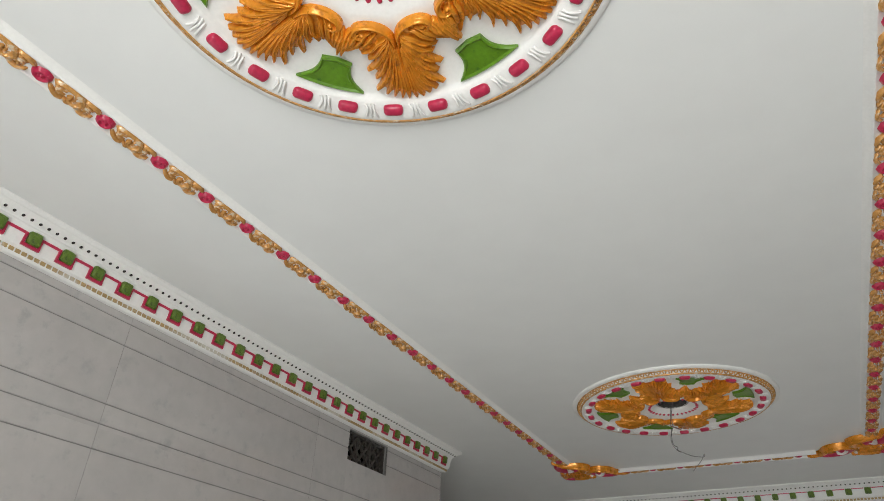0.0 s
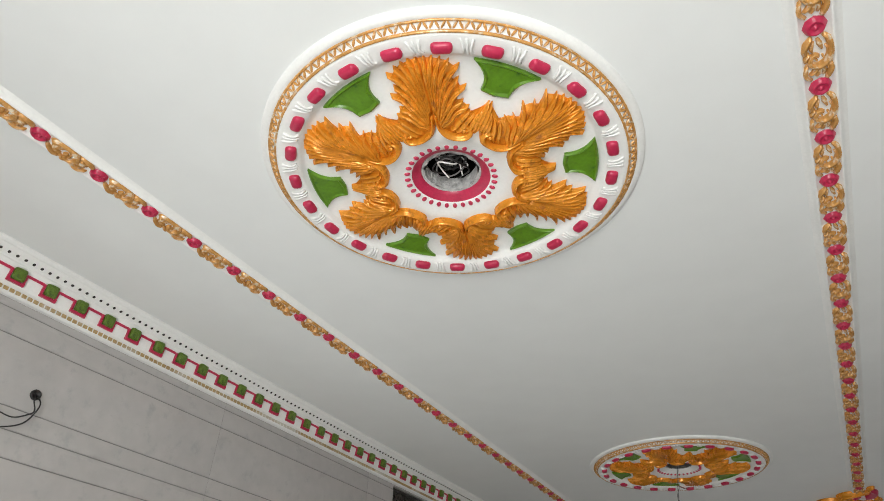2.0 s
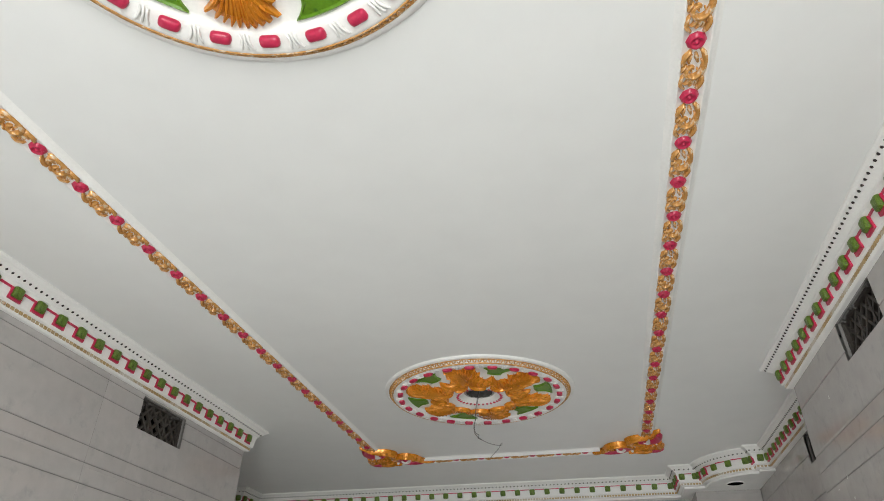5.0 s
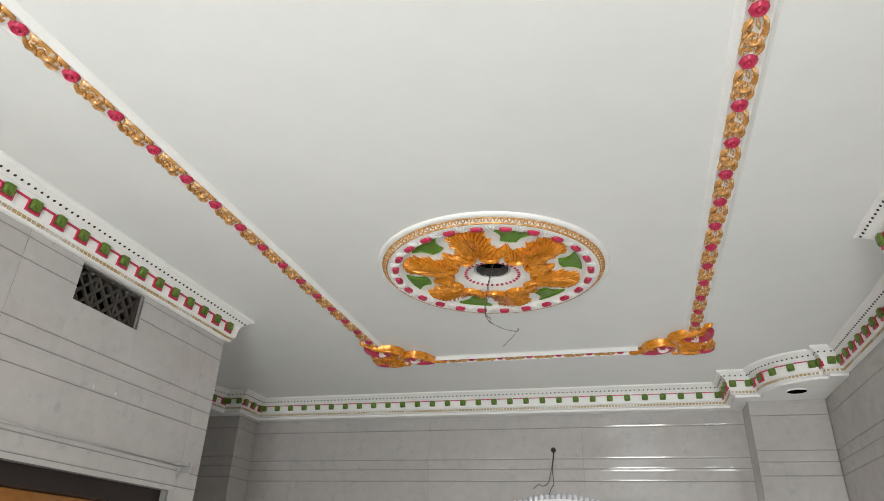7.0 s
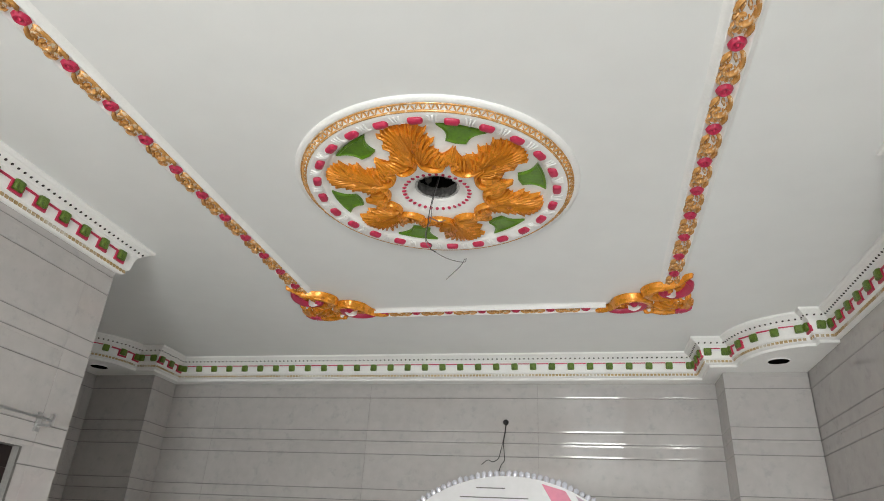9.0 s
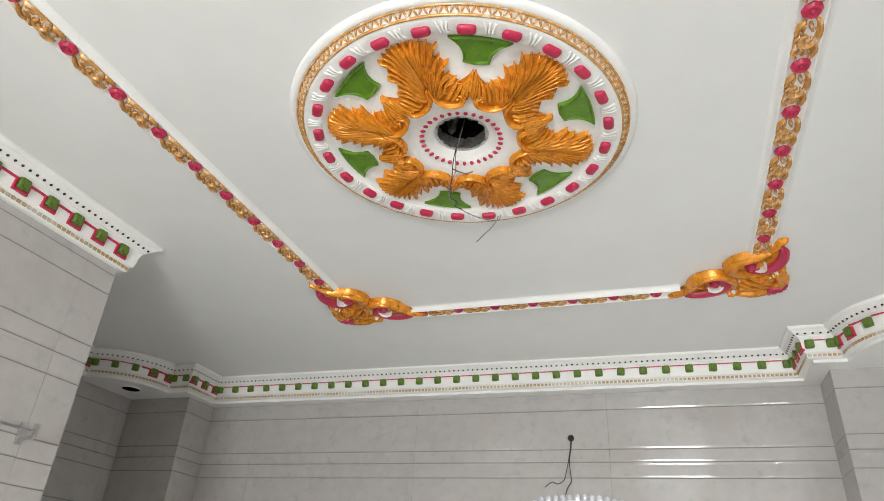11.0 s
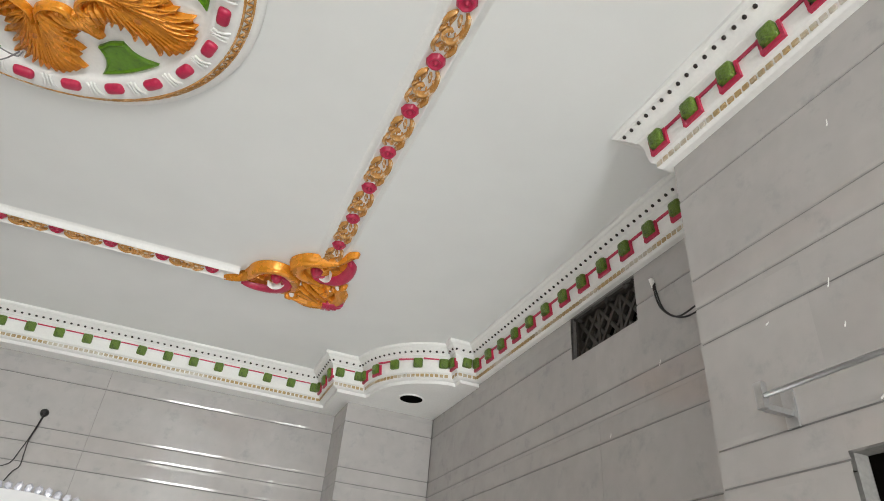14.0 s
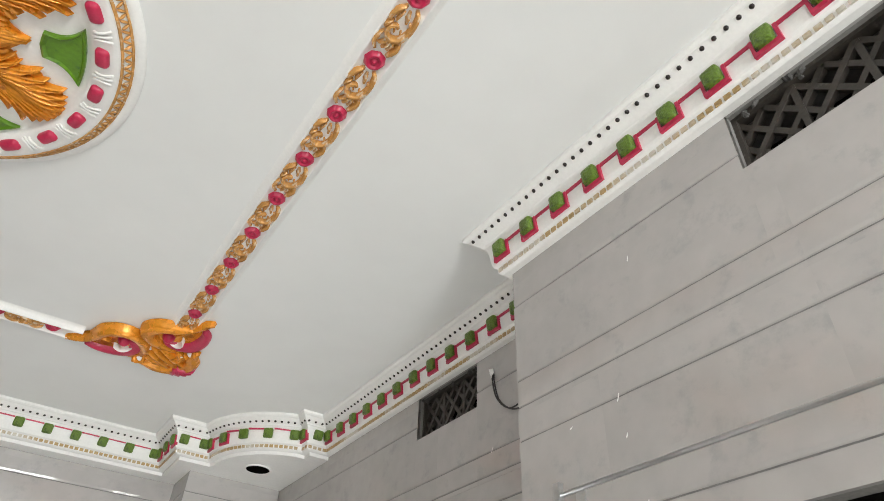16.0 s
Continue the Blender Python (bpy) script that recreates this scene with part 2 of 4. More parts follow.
def tile_mesh(w, z0, z1, joint=True, high=2.8):
    key = (round(w, 3), round(z0, 3), round(z1, 3), joint, high)
    if key not in tile_meshes:
        prof = groove_profile(z0, z1, high)
        b, gap = (0.0010, 0.0004) if joint else (0.0, 0.0)
        gg = Geo()
        pts = [(0.012, z0)] + [(d if 0 < i < len(prof) - 1 else b, z) for i, (d, z) in enumerate(prof)] + [(0.012, z1)]
        rows = [[(gap, d + b, z) for d, z in pts], [(gap + b, d, z) for d, z in pts],
                [(w - gap - b, d, z) for d, z in pts], [(w - gap, d + b, z) for d, z in pts]]
        gg.grid(rows, flip=True)
        me = gg.mesh("tile", TILE)
        me.materials.append(GROOVE)
        n = len(pts) - 1
        for p in me.polygons:
            k = p.index % n
            if pts[k][0] > 0.003 and pts[k + 1][0] > 0.003 and 0 < k < n - 1:
                p.material_index = 1
        tile_meshes[key] = me
    return tile_meshes[key]


def tiled_wall(name, label, origin, turn, length, height, holes=(), thick=0.16, seams=1.126, first=0.0, tiles=True, high=2.8):
    """A wall along its own x axis, facing its own -y; holes in (u0, u1, z0, z1)."""
    m = Matrix.Translation(origin) @ Matrix.Rotation(radians(turn), 4, "Z")
    gg = Geo()
    for u0, u1, z0, z1 in cut(0, length, 0, height, holes):
        gg.box((u0, 0.011, z0), (u1, thick, z1))
    wall = thing(name, gg.mesh(name, GROUT), label, "wall", kind="structure", m=m)
    if not tiles:
        return wall
    us = [0.0]
    u = first
    while u < length - 0.05:
        if u > 0.05:
            us.append(u)
        u += seams
    us.append(length)
    zs = [height]
    z = JOINT
    while z > 0.05:
        zs.append(z)
        z -= PERIOD
    zs.append(0.0)
    zs = sorted(zs)
    for a, b in zip(us, us[1:]):
        for c, d in zip(zs, zs[1:]):
            cells = cut(a, b, c, d, holes)
            for r0, r1, s0, s1 in cells:
                part("tile", tile_mesh(r1 - r0, s0, s1, len(cells) == 1 and (r0, r1, s0, s1) == (a, b, c, d), high), wall, m=Matrix.Translation((r0, 0, 0)))
    return wall


VENT_L = (3.44, 3.81, 2.714, 2.872)
VENT_R = (2.95, 3.325, 2.730, 2.885)
VENT_R2 = (4.455, 4.81, 2.722, 2.884)
# The two window openings here are unseen, cut for the added lamps.
FILL_WIN_L = (0.75, 2.35, 0.7, 2.0)
FILL_WIN_R2 = (4.35, 5.65, 0.65, 1.85)
DOOR_L = (3.25, 4.255, 0.0, 2.10)
DOOR_R = (2.80, 3.745, 0.0, 2.135)
# left wall faces +x: its own x runs along +y
# Topmost groove, kept by high=2.87, stands in for a shadow line under the cornice.
tiled_wall("wall_left", "grey marble tile wall with horizontal grooves", (XL, YB, 0), 90, YL - YB, CEIL,
           [(a - YB, b - YB, c, d) for a, b, c, d in (VENT_L, DOOR_L, FILL_WIN_L)], first=0.75, high=2.87)
# right wall faces -x: its own x runs along -y
tiled_wall("wall_right", "grey marble tile wall with horizontal grooves", (XR, YR, 0), -90, YR - YB, CEIL,
           [(YR - b, YR - a, c, d) for a, b, c, d in (VENT_R, DOOR_R)], first=0.72)
tiled_wall("wall_recess_right", "grey marble tile wall of the recess", (XR2, YF, 0), -90, YF - YR - 0.16, CEIL,
           [(YF - b, YF - a, c, d) for a, b, c, d in (VENT_R2, FILL_WIN_R2)], first=0.55)
tiled_wall("wall_far", "grey marble tile end wall with horizontal grooves", (XA, YF, 0), 0, XR2 - XA, CEIL, first=-0.923 - XA - 1.126)
tiled_wall("wall_alcove_left", "shaded grey marble tile wall of the alcove", (XA, YL - 0.16, 0), 90, YF - YL + 0.16, CEIL, first=0.6)
tiled_wall("wall_alcove_front", "grey marble tile wall turning into the alcove", (XL - 0.16, YL, 0), 180, XL - 0.16 - XA, CEIL, first=0.4)
tiled_wall("wall_back", "plain wall with a wide window opening", (XR2 + 0.2, YB, 0), 180, XR2 + 0.2 - XL + 0.2, CEIL,
           [(XR2 + 0.2 - 1.3, XR2 + 0.2 - 0.1, 0.55, 2.45)], tiles=False)
# wall ends
for nm, x0, x1, y in (("wall_end_right", XR + 0.0135, XR2 + 0.16, YR), ):
    tiled_wall(nm, "narrow tiled end of the wall", (x1, y, 0), 180, x1 - x0, CEIL, first=9.0)

# pilasters in the two far corners
def pilaster(name, x0, x1, y, side):
    gg = Geo()
    gg.box((x0 + 0.012, y + 0.011, 0), (x1 - 0.012, YF + 0.005, SOF + 0.02))
    col = thing(name, gg.mesh(name, GROUT), "grey marble tiled corner pilaster", "pilaster", kind="structure")
    zs = [0.0] + sorted(JOINT - PERIOD * k for k in range(8) if JOINT - PERIOD * k > 0.05) + [SOF + 0.02]
    for c, d in zip(zs, zs[1:]):
        part("tile", tile_mesh(x1 - x0, c, d), col, m=Matrix.Translation((x0, y, 0)))
        mm = Matrix.Translation((x0, YF, 0)) @ Matrix.Rotation(radians(-90), 4, "Z") if side < 0 else \
            Matrix.Translation((x1, y, 0)) @ Matrix.Rotation(radians(90), 4, "Z")
        part("tile", tile_mesh(YF - y, c, d), col, m=mm)
    return col


pilaster("pilaster_right", 1.285, XR2 - 0.002, 6.09, -1)
pilaster("pilaster_left", XA + 0.002, -2.42, 6.09, 1)

# dark rooms behind the doors
for nm, x0, x1, y0, y1 in (("dark_room_left", XL - 1.36, XL - 0.161, 2.7, YL - 0.17), ("dark_room_right", XR + 0.161, XR + 1.2, 2.2, YR - 0.17)):
    gg = Geo()
    t = 0.05
    gg.box((x0, y0, 0.002), (x1, y0 + t, 3.0))
    gg.box((x0, y1 - t, 0.002), (x1, y1, 3.0))
    if x0 < 0:
        gg.box((x0, y0 + t, 0.002), (x0 + t, y1 - t, 3.0))
    else:
        gg.box((x1 - t, y0 + t, 0.002), (x1, y1 - t, 3.0))
    gg.box((x0, y0, 2.93), (x1, y1, 3.0))
    thing("wall_" + nm, gg.mesh(nm, GROUT), "unlit side room wall", "wall", kind="structure")


# ---- cornice ----
def arc3(a, m, b, n):
    """Points of the circle from a through m to b."""
    (ax, ay), (bx, by), (cx, cy) = a, m, b
    d = 2 * (ax * (by - cy) + bx * (cy - ay) + cx * (ay - by))
    ux = ((ax * ax + ay * ay) * (by - cy) + (bx * bx + by * by) * (cy - ay) + (cx * cx + cy * cy) * (ay - by)) / d
    uy = ((ax * ax + ay * ay) * (cx - bx) + (bx * bx + by * by) * (ax - cx) + (cx * cx + cy * cy) * (bx - ax)) / d
    r = math.hypot(ax - ux, ay - uy)
    t0, t1 = math.atan2(ay - uy, ax - ux), math.atan2(cy - uy, cx - ux)
    while t1 - t0 > math.pi:
        t1 -= 2 * math.pi
    while t1 - t0 < -math.pi:
        t1 += 2 * math.pi
    return [(ux + r * math.cos(t0 + (t1 - t0) * k / n), uy + r * math.sin(t0 + (t1 - t0) * k / n)) for k in range(n + 1)]


# the line of the cornice's back, right side then far wall then left side; the room lies to its left
def offsets(line):
    """Mitre directions at each vertex, towards the room (left of travel)."""
    out = []
    for i, p in enumerate(line):
        ns = []
        for a, b in ((i - 1, i), (i, i + 1)):
            if a >= 0 and b < len(line):
                dx, dy = line[b][0] - line[a][0], line[b][1] - line[a][1]
                s = math.hypot(dx, dy)
                ns.append((-dy / s, dx / s))
        if len(ns) == 1:
            out.append(ns[0])
        else:
            mx, my = ns[0][0] + ns[1][0], ns[0][1] + ns[1][1]
            k = 2 / (mx * mx + my * my)
            out.append((mx * k, my * k))
    return out


# a stub by the recess wall, a bowed stretch, a square step
corner_r = [(XR2, 5.552), (1.645, 5.552), (1.645, 5.607)] + arc3((1.605, 5.607), (1.425, 5.725), (1.352, 5.950), 10) + [(1.342, 5.985), (1.200, 5.985), (1.200, 6.265)]
MID = (1.110 - 2.27) / 2
corner_l = [(2 * MID - x, y) for x, y in corner_r[::-1]]
corner_l[-1] = (XA, corner_l[-1][1])
SPINE = [(XR, YB), (XR, YR), (XR2, YR)] + corner_r + corner_l + [(XA, YL), (XL, YL), (XL, YB)]
PROFILE = [(0.0, 2.880), (0.018, 2.880), (0.022, 2.882), (0.025, 2.884), (0.027, 2.886), (0.027, 2.900), (0.031, 2.903),
           (0.036, 2.906), (0.039, 2.914), (0.042, 2.930), (0.044, 2.948), (0.048, 2.964), (0.053, 2.974), (0.058, 2.977), (0.060, 2.981), (0.076, 2.993),
           (0.088, 3.003), (0.091, 3.003), (0.095, 3.005), (0.100, 3.010), (0.100, CEIL - 0.0005)]


OFF = offsets(SPINE)
g = Geo()
g.grid([[(p[0] + o[0] * d, p[1] + o[1] * d, z) for d, z in PROFILE] for p, o in zip(SPINE, OFF)], flip=True)
cornice = thing("cornice", g.mesh("cornice", PLASTER), "moulded white plaster cornice with painted green blocks", "cornice")


def stations(d, pitch, margin):
    """Places along the spine at distance d from it, evenly spaced on each straight run: x, y and the direction of travel."""
    line = [(p[0] + o[0] * d, p[1] + o[1] * d) for p, o in zip(SPINE, OFF)]
    dirs = []
    for a, b in zip(line, line[1:]):
        dirs.append(math.atan2(b[1] - a[1], b[0] - a[0]))
    groups, k = [], 0
    while k < len(dirs):
        j = k
        while j + 1 < len(dirs) and abs((dirs[j + 1] - dirs[j] + math.pi) % (2 * math.pi) - math.pi) < radians(14):
            j += 1
        groups.append((k, j))
        k = j + 1
    out = []
    for k, j in groups:
        if math.cos(dirs[k]) > 0.9:
            continue            # the returns at the wall ends stay plain
        lens = [math.hypot(line[i + 1][0] - line[i][0], line[i + 1][1] - line[i][1]) for i in range(k, j + 1)]
        total = sum(lens)
        n = int((total - 2 * margin) / pitch + 0.3) + 1
        if total < 2 * margin * 0.8 or n < 1:
            continue
        step = (total - 2 * margin) / (n - 1) if n > 1 else 0
        for q in range(n):
            s = margin + step * q if n > 1 else total / 2
            if pitch > 0.1 and total > 3.5 and abs(math.cos(dirs[k])) < 0.1:
                step = 0.1155 if dirs[k] > 0 else 0.1165
                s = total - 0.05 - step * (n - 1 - q) if dirs[k] > 0 else 0.09 + step * q
                if not 0 < s < total:
                    continue
            for i, ln in enumerate(lens):
                if s <= ln + 1e-6 or i == len(lens) - 1:
                    f = s / ln
                    a, b = line[k + i], line[k + i + 1]
                    out.append((a[0] + (b[0] - a[0]) * f, a[1] + (b[1] - a[1]) * f, dirs[k + i], step, q, n))
                    break
                s -= ln
    return out


def along(x, y, z, ang, tilt=0.0):
    """Own x along the run, own z out of the cornice face into the room, leaning by tilt degrees towards the floor."""
    ux, uy = math.cos(ang), math.sin(ang)
    nx, ny = -uy, ux
    c, s = math.cos(radians(tilt)), math.sin(radians(tilt))
    zax = Vector((nx * c, ny * c, -s))
    xax = Vector((-ux, -uy, 0))
    yax = zax.cross(xax)
    return Matrix(((xax.x, yax.x, zax.x, x), (xax.y, yax.y, zax.y, y), (xax.z, yax.z, zax.z, z), (0, 0, 0, 1)))


block_me = rounded_block("block", 0.041, 0.043, 0.022, 0.008, BLOCK_GREEN, 2)
blocks = stations(0.041, 0.1175, 0.030)
for x, y, a, step, q, n in blocks:
    part("block", block_me, cornice, m=along(x, y, 2.943, a, 6) @ Matrix.Rotation(random.uniform(-0.06, 0.06), 4, "Z"))
# crimson key ribbon round and between the blocks
g = Geo()


def slab(geo, m, x0, x1, y0, y1, z0, z1):
    c = [(x0, y0), (x1, y0), (x1, y1), (x0, y1)]
    vs = [m @ Vector((p[0], p[1], z)) for z in (z0, z1) for p in c]
    geo.add(vs, [(3, 2, 1, 0), (4, 5, 6, 7), (0, 1, 5, 4), (1, 2, 6, 5), (2, 3, 7, 6), (3, 0, 4, 7)])


for x, y, a, step, q, n in blocks:
    m = along(x, y, 2.941, a, 8)
    side_wall = abs(math.cos(a)) < 0.3
    if side_wall:
        slab(g, m, -0.030, -0.0228, -0.019, 0.016, -0.004, 0.009)
        slab(g, m, 0.0228, 0.030, -0.019, 0.016, -0.004, 0.009)
        slab(g, m, -0.030, 0.030, -0.029, -0.0192, -0.004, 0.010)
    if q < n - 1 and step > 0.07:
        e = 0.030 if side_wall else 0.021
        slab(g, m, -step + e, -e, 0.009 if side_wall else 0.018, 0.018 if side_wall else 0.024, -0.006, 0.005)
part("key_ribbon", g.mesh("key_ribbon", PINK), cornice, "crimson painted key ribbon", kind="stuff")


def bump_cap(geo, m, rx, ry, h, rings=3, sides=10):
    rows = []
    for i in range(rings + 1):
        t = math.pi / 2 * i / rings
        rows.append([m @ Vector((rx * math.cos(t) * math.cos(b), ry * math.cos(t) * math.sin(b), h * math.sin(t))) for b in (2 * math.pi * k / sides for k in range(sides))])
    geo.grid(rows, closed_v=True)


g = Geo()
for d, z, right in ((0.083, 2.9985, True), (0.070, 2.9885, False)):
    for x, y, a, step, q, n in stations(d, 0.029, 0.014):
        if right == (x > 1.3 and y < YR + 0.1):
            bump_cap(g, along(x, y, z, a, 50), 0.0056, 0.0056, 0.004, 2, 8)
part("dot_row", g.mesh("dot_row", MAHOGANY, True), cornice, "row of small dark red dots", kind="stuff")
g = Geo()
for x, y, a, step, q, n in stations(0.027, 0.0212, 0.012):
    slab(g, along(x, y, 2.8925, a, 0), -0.0075, 0.0075, -0.006, 0.006, -0.002, 0.004)
part("dentil_row", g.mesh("dentil_row", DENTIL), cornice, "row of small dull gold dentils", kind="stuff")

# dropped soffits behind the cornice along the far wall and its corners
i0, i1 = 3, 3 + len(corner_r) + len(corner_l) - 1
outline = [(x, y) for x, y in SPINE[i0:i1 + 1]]
g = Geo()
g.prism([(XR2 - 0.001, YF - 0.002)] + [(XR2 - 0.001, corner_r[0][1])] + [(x - 0.0, y) for x, y in outline[1:-1]] + [(XA + 0.001, corner_l[-1][1]), (XA + 0.001, YF - 0.002)],
        SOF, CEIL - 0.001)
soffit = thing("soffit", g.mesh("soffit", PLASTER), "white plaster soffit along the end wall", "soffit", kind="structure")


def disc_ring(geo, m, r0, r1, z0, z1, n=24):
    geo.grid([[m @ Vector((r * math.cos(b), r * math.sin(b), z)) for b in (2 * math.pi * k / n for k in range(n))]
              for r, z in ((r1, z0), (r1, z1), (r0, z1), (r0, z0))], closed_v=True, closed_u=True)


def downlight_hole(x, y):
    gg = Geo()
    # No hole is cut: a black disc below the soffit stands in for its shade.
    gg.prism([(0.055 * math.cos(2 * math.pi * k / 24), 0.055 * math.sin(2 * math.pi * k / 24)) for k in range(24)], -0.0045, -0.001)
    ob = thing("downlight_hole", gg.mesh("downlight_hole", SHADE_BLACK), "round lamp cut-out in the white soffit, its shade put in as a black disc", "lamp cut-out",
               m=Matrix.Translation((x, y, SOF)))
    gg = Geo()
    disc_ring(gg, Matrix(), 0.054, 0.060, -0.006, 0.0)
    part("rim", gg.mesh("rim", PLASTER), ob, "chipped plaster rim")


downlight_hole(1.53, 5.86)
downlight_hole(2 * MID - 1.53, 5.86)


# ---- ceiling medallions ----
def swoosh(geo, pts, widths, h, flute=5.0, n=8, across=13):
    """A fluted, tapering band along a line in the plane."""
    line = smooth_path([(p[0], p[1], 0) for p in pts], n)
    N = len(line)
    rows = []
    for i, p in enumerate(line):
        u = i / (N - 1)
        d = (line[min(i + 1, N - 1)] - line[max(i - 1, 0)]).normalized()
        s = Vector((-d.y, d.x, 0))
        f = u * (len(widths) - 1)
        k = min(int(f), len(widths) - 2)
        w = widths[k] + (widths[k + 1] - widths[k]) * (f - k)
        row = []
        for j in range(across):
            v = -1 + 2 * j / (across - 1)
            z = math.sqrt(max(0, 1 - abs(v) ** 2.6)) * h * (0.55 + 0.45 * math.sin(math.pi * min(1, 0.15 + 0.8 * u)) + 0.10 * math.cos(flute * v + 3 * u))
            q = p + s * (w * v)
            row.append((q.x, q.y, z if 0 < i < N - 1 else 0.0))
        rows.append(row)
    geo.grid(rows)


def leaf_mesh():
    """One acanthus leaf along own +x with its two scrolls; own z is out of the ceiling. Sixty degrees of the wreath."""
    geo = Geo()
    # low gold body under the feathers
    edge = [(0.170, 0.003), (0.152, 0.016), (0.140, 0.034), (0.136, 0.055), (0.142, 0.074), (0.158, 0.088), (0.190, 0.109), (0.228, 0.129), (0.219, 0.112), (0.210, 0.098),
            (0.214, 0.086), (0.236, 0.080), (0.258, 0.056), (0.280, 0.078), (0.304, 0.074), (0.334, 0.050), (0.356, 0.076), (0.380, 0.055), (0.393, 0.026), (0.398, 0.0)]
    for a, b in zip(edge, edge[1:]):
        for q in (1, -1):
            quad = [(a[0], a[1] * q, 0.0), (b[0], b[1] * q, 0.0), (b[0] * 0.88 + 0.024, b[1] * 0.86 * q, 0.013), (a[0] * 0.88 + 0.024, a[1] * 0.86 * q, 0.013), (0.20, 0.03 * q, 0.014)]
            geo.add(quad, [(0, 1, 2, 3) if q > 0 else (3, 2, 1, 0), (3, 2, 4) if q > 0 else (4, 2, 3)])

    def feather(pts, width, h, root=0.35):
        swoosh(geo, pts, [width * root, width * 0.8, width, width * 0.85, width * 0.12], h, 6.5, 5, 9)

    for q in (1, -1):
        # blade feathers, from the foot of the rib out to the serrated edge; the lower ones overlap the upper
        for x0, bx_, tx, ty, w, h in ((0.215, 0.330, 0.401, 0.010, 0.0100, 0.029), (0.212, 0.325, 0.397, 0.029, 0.0105, 0.031), (0.205, 0.310, 0.388, 0.047, 0.0105, 0.032),
                                      (0.200, 0.300, 0.378, 0.065, 0.0105, 0.031), (0.195, 0.290, 0.361, 0.086, 0.0115, 0.029),
                                      (0.190, 0.268, 0.340, 0.061, 0.0090, 0.034), (0.186, 0.254, 0.320, 0.077, 0.0095, 0.033), (0.183, 0.238, 0.293, 0.090, 0.0100, 0.030),
                                      (0.180, 0.224, 0.268, 0.062, 0.0080, 0.034), (0.177, 0.210, 0.251, 0.076, 0.0085, 0.033), (0.174, 0.198, 0.231, 0.086, 0.0085, 0.029)):
            f = 0.003 + 0.13 * ty
            feather([(x0, f * q), ((x0 + bx_) / 2, (f + 0.05 * ty) * q), (bx_, (f + 0.24 * ty) * q), ((bx_ + tx) / 2 + 0.006, (0.58 * ty + 0.4 * f) * q), (tx, ty * q)], w, h)
            # a fine vein on each
            swoosh(geo, [(x0 + 0.02, f * 1.1 * q), (bx_, (f + 0.22 * ty) * q), ((bx_ + tx) / 2 + 0.006, (0.57 * ty + 0.4 * f) * q), (tx - 0.008, ty * 0.94 * q)], [0.0012, 0.0022, 0.0022, 0.0008], h + 0.004, 2, 4, 5)
        # scroll stem along the inner edge, curling into its eye
        swoosh(geo, [(0.222, 0.004 * q), (0.184, 0.007 * q), (0.160, 0.018 * q), (0.146, 0.036 * q), (0.144, 0.058 * q), (0.156, 0.073 * q), (0.172, 0.072 * q), (0.178, 0.060 * q), (0.170, 0.052 * q)],
               [0.004, 0.007, 0.009, 0.0095, 0.0095, 0.008, 0.006, 0.005, 0.002], 0.036, 5, 6, 11)
        bump_cap(geo, Matrix.Translation((0.166, 0.060 * q, 0.0)), 0.010, 0.010, 0.034, 3, 10)
        # feathers rising from the scroll to the tuft between two leaves
        for (x0, y0), (mx, my), (tx, ty), w, h in (((0.168, 0.030), (0.188, 0.052), (0.218, 0.084), 0.0075, 0.030), ((0.160, 0.040), (0.184, 0.066), (0.210, 0.094), 0.0080, 0.031),
                                                   ((0.160, 0.060), (0.184, 0.084), (0.211, 0.104), 0.0080, 0.032), ((0.156, 0.072), (0.186, 0.094), (0.219, 0.114), 0.0080, 0.032),
                                                   ((0.152, 0.078), (0.188, 0.103), (0.236, 0.132), 0.0085, 0.031)):
            feather([(x0, y0 * q), ((x0 + mx) / 2 - 0.002, ((y0 + my) / 2 + 0.002) * q), (mx, my * q), ((mx + tx) / 2 + 0.002, ((my + ty) / 2 + 0.001) * q), (tx, ty * q)], w, h, 0.5)
    # the wreath lies on the domed ground, lower relief towards its inner scrolls
    out = []
    for x, y, z in geo.v:
        r, a = math.hypot(x, y), math.atan2(y, x)
        r = 0.166 + (r - 0.143) * (0.237 / 0.260)
        lift = 0.024 * min(1.0, max(0.0, (0.30 - r) / 0.125))
        out.append((r * math.cos(a), r * math.sin(a), z * (0.62 + 0.38 * min(1.0, (r - 0.15) / 0.16)) + lift))
    geo.v = out
    return geo.mesh("acanthus_leaf", GOLD, True)


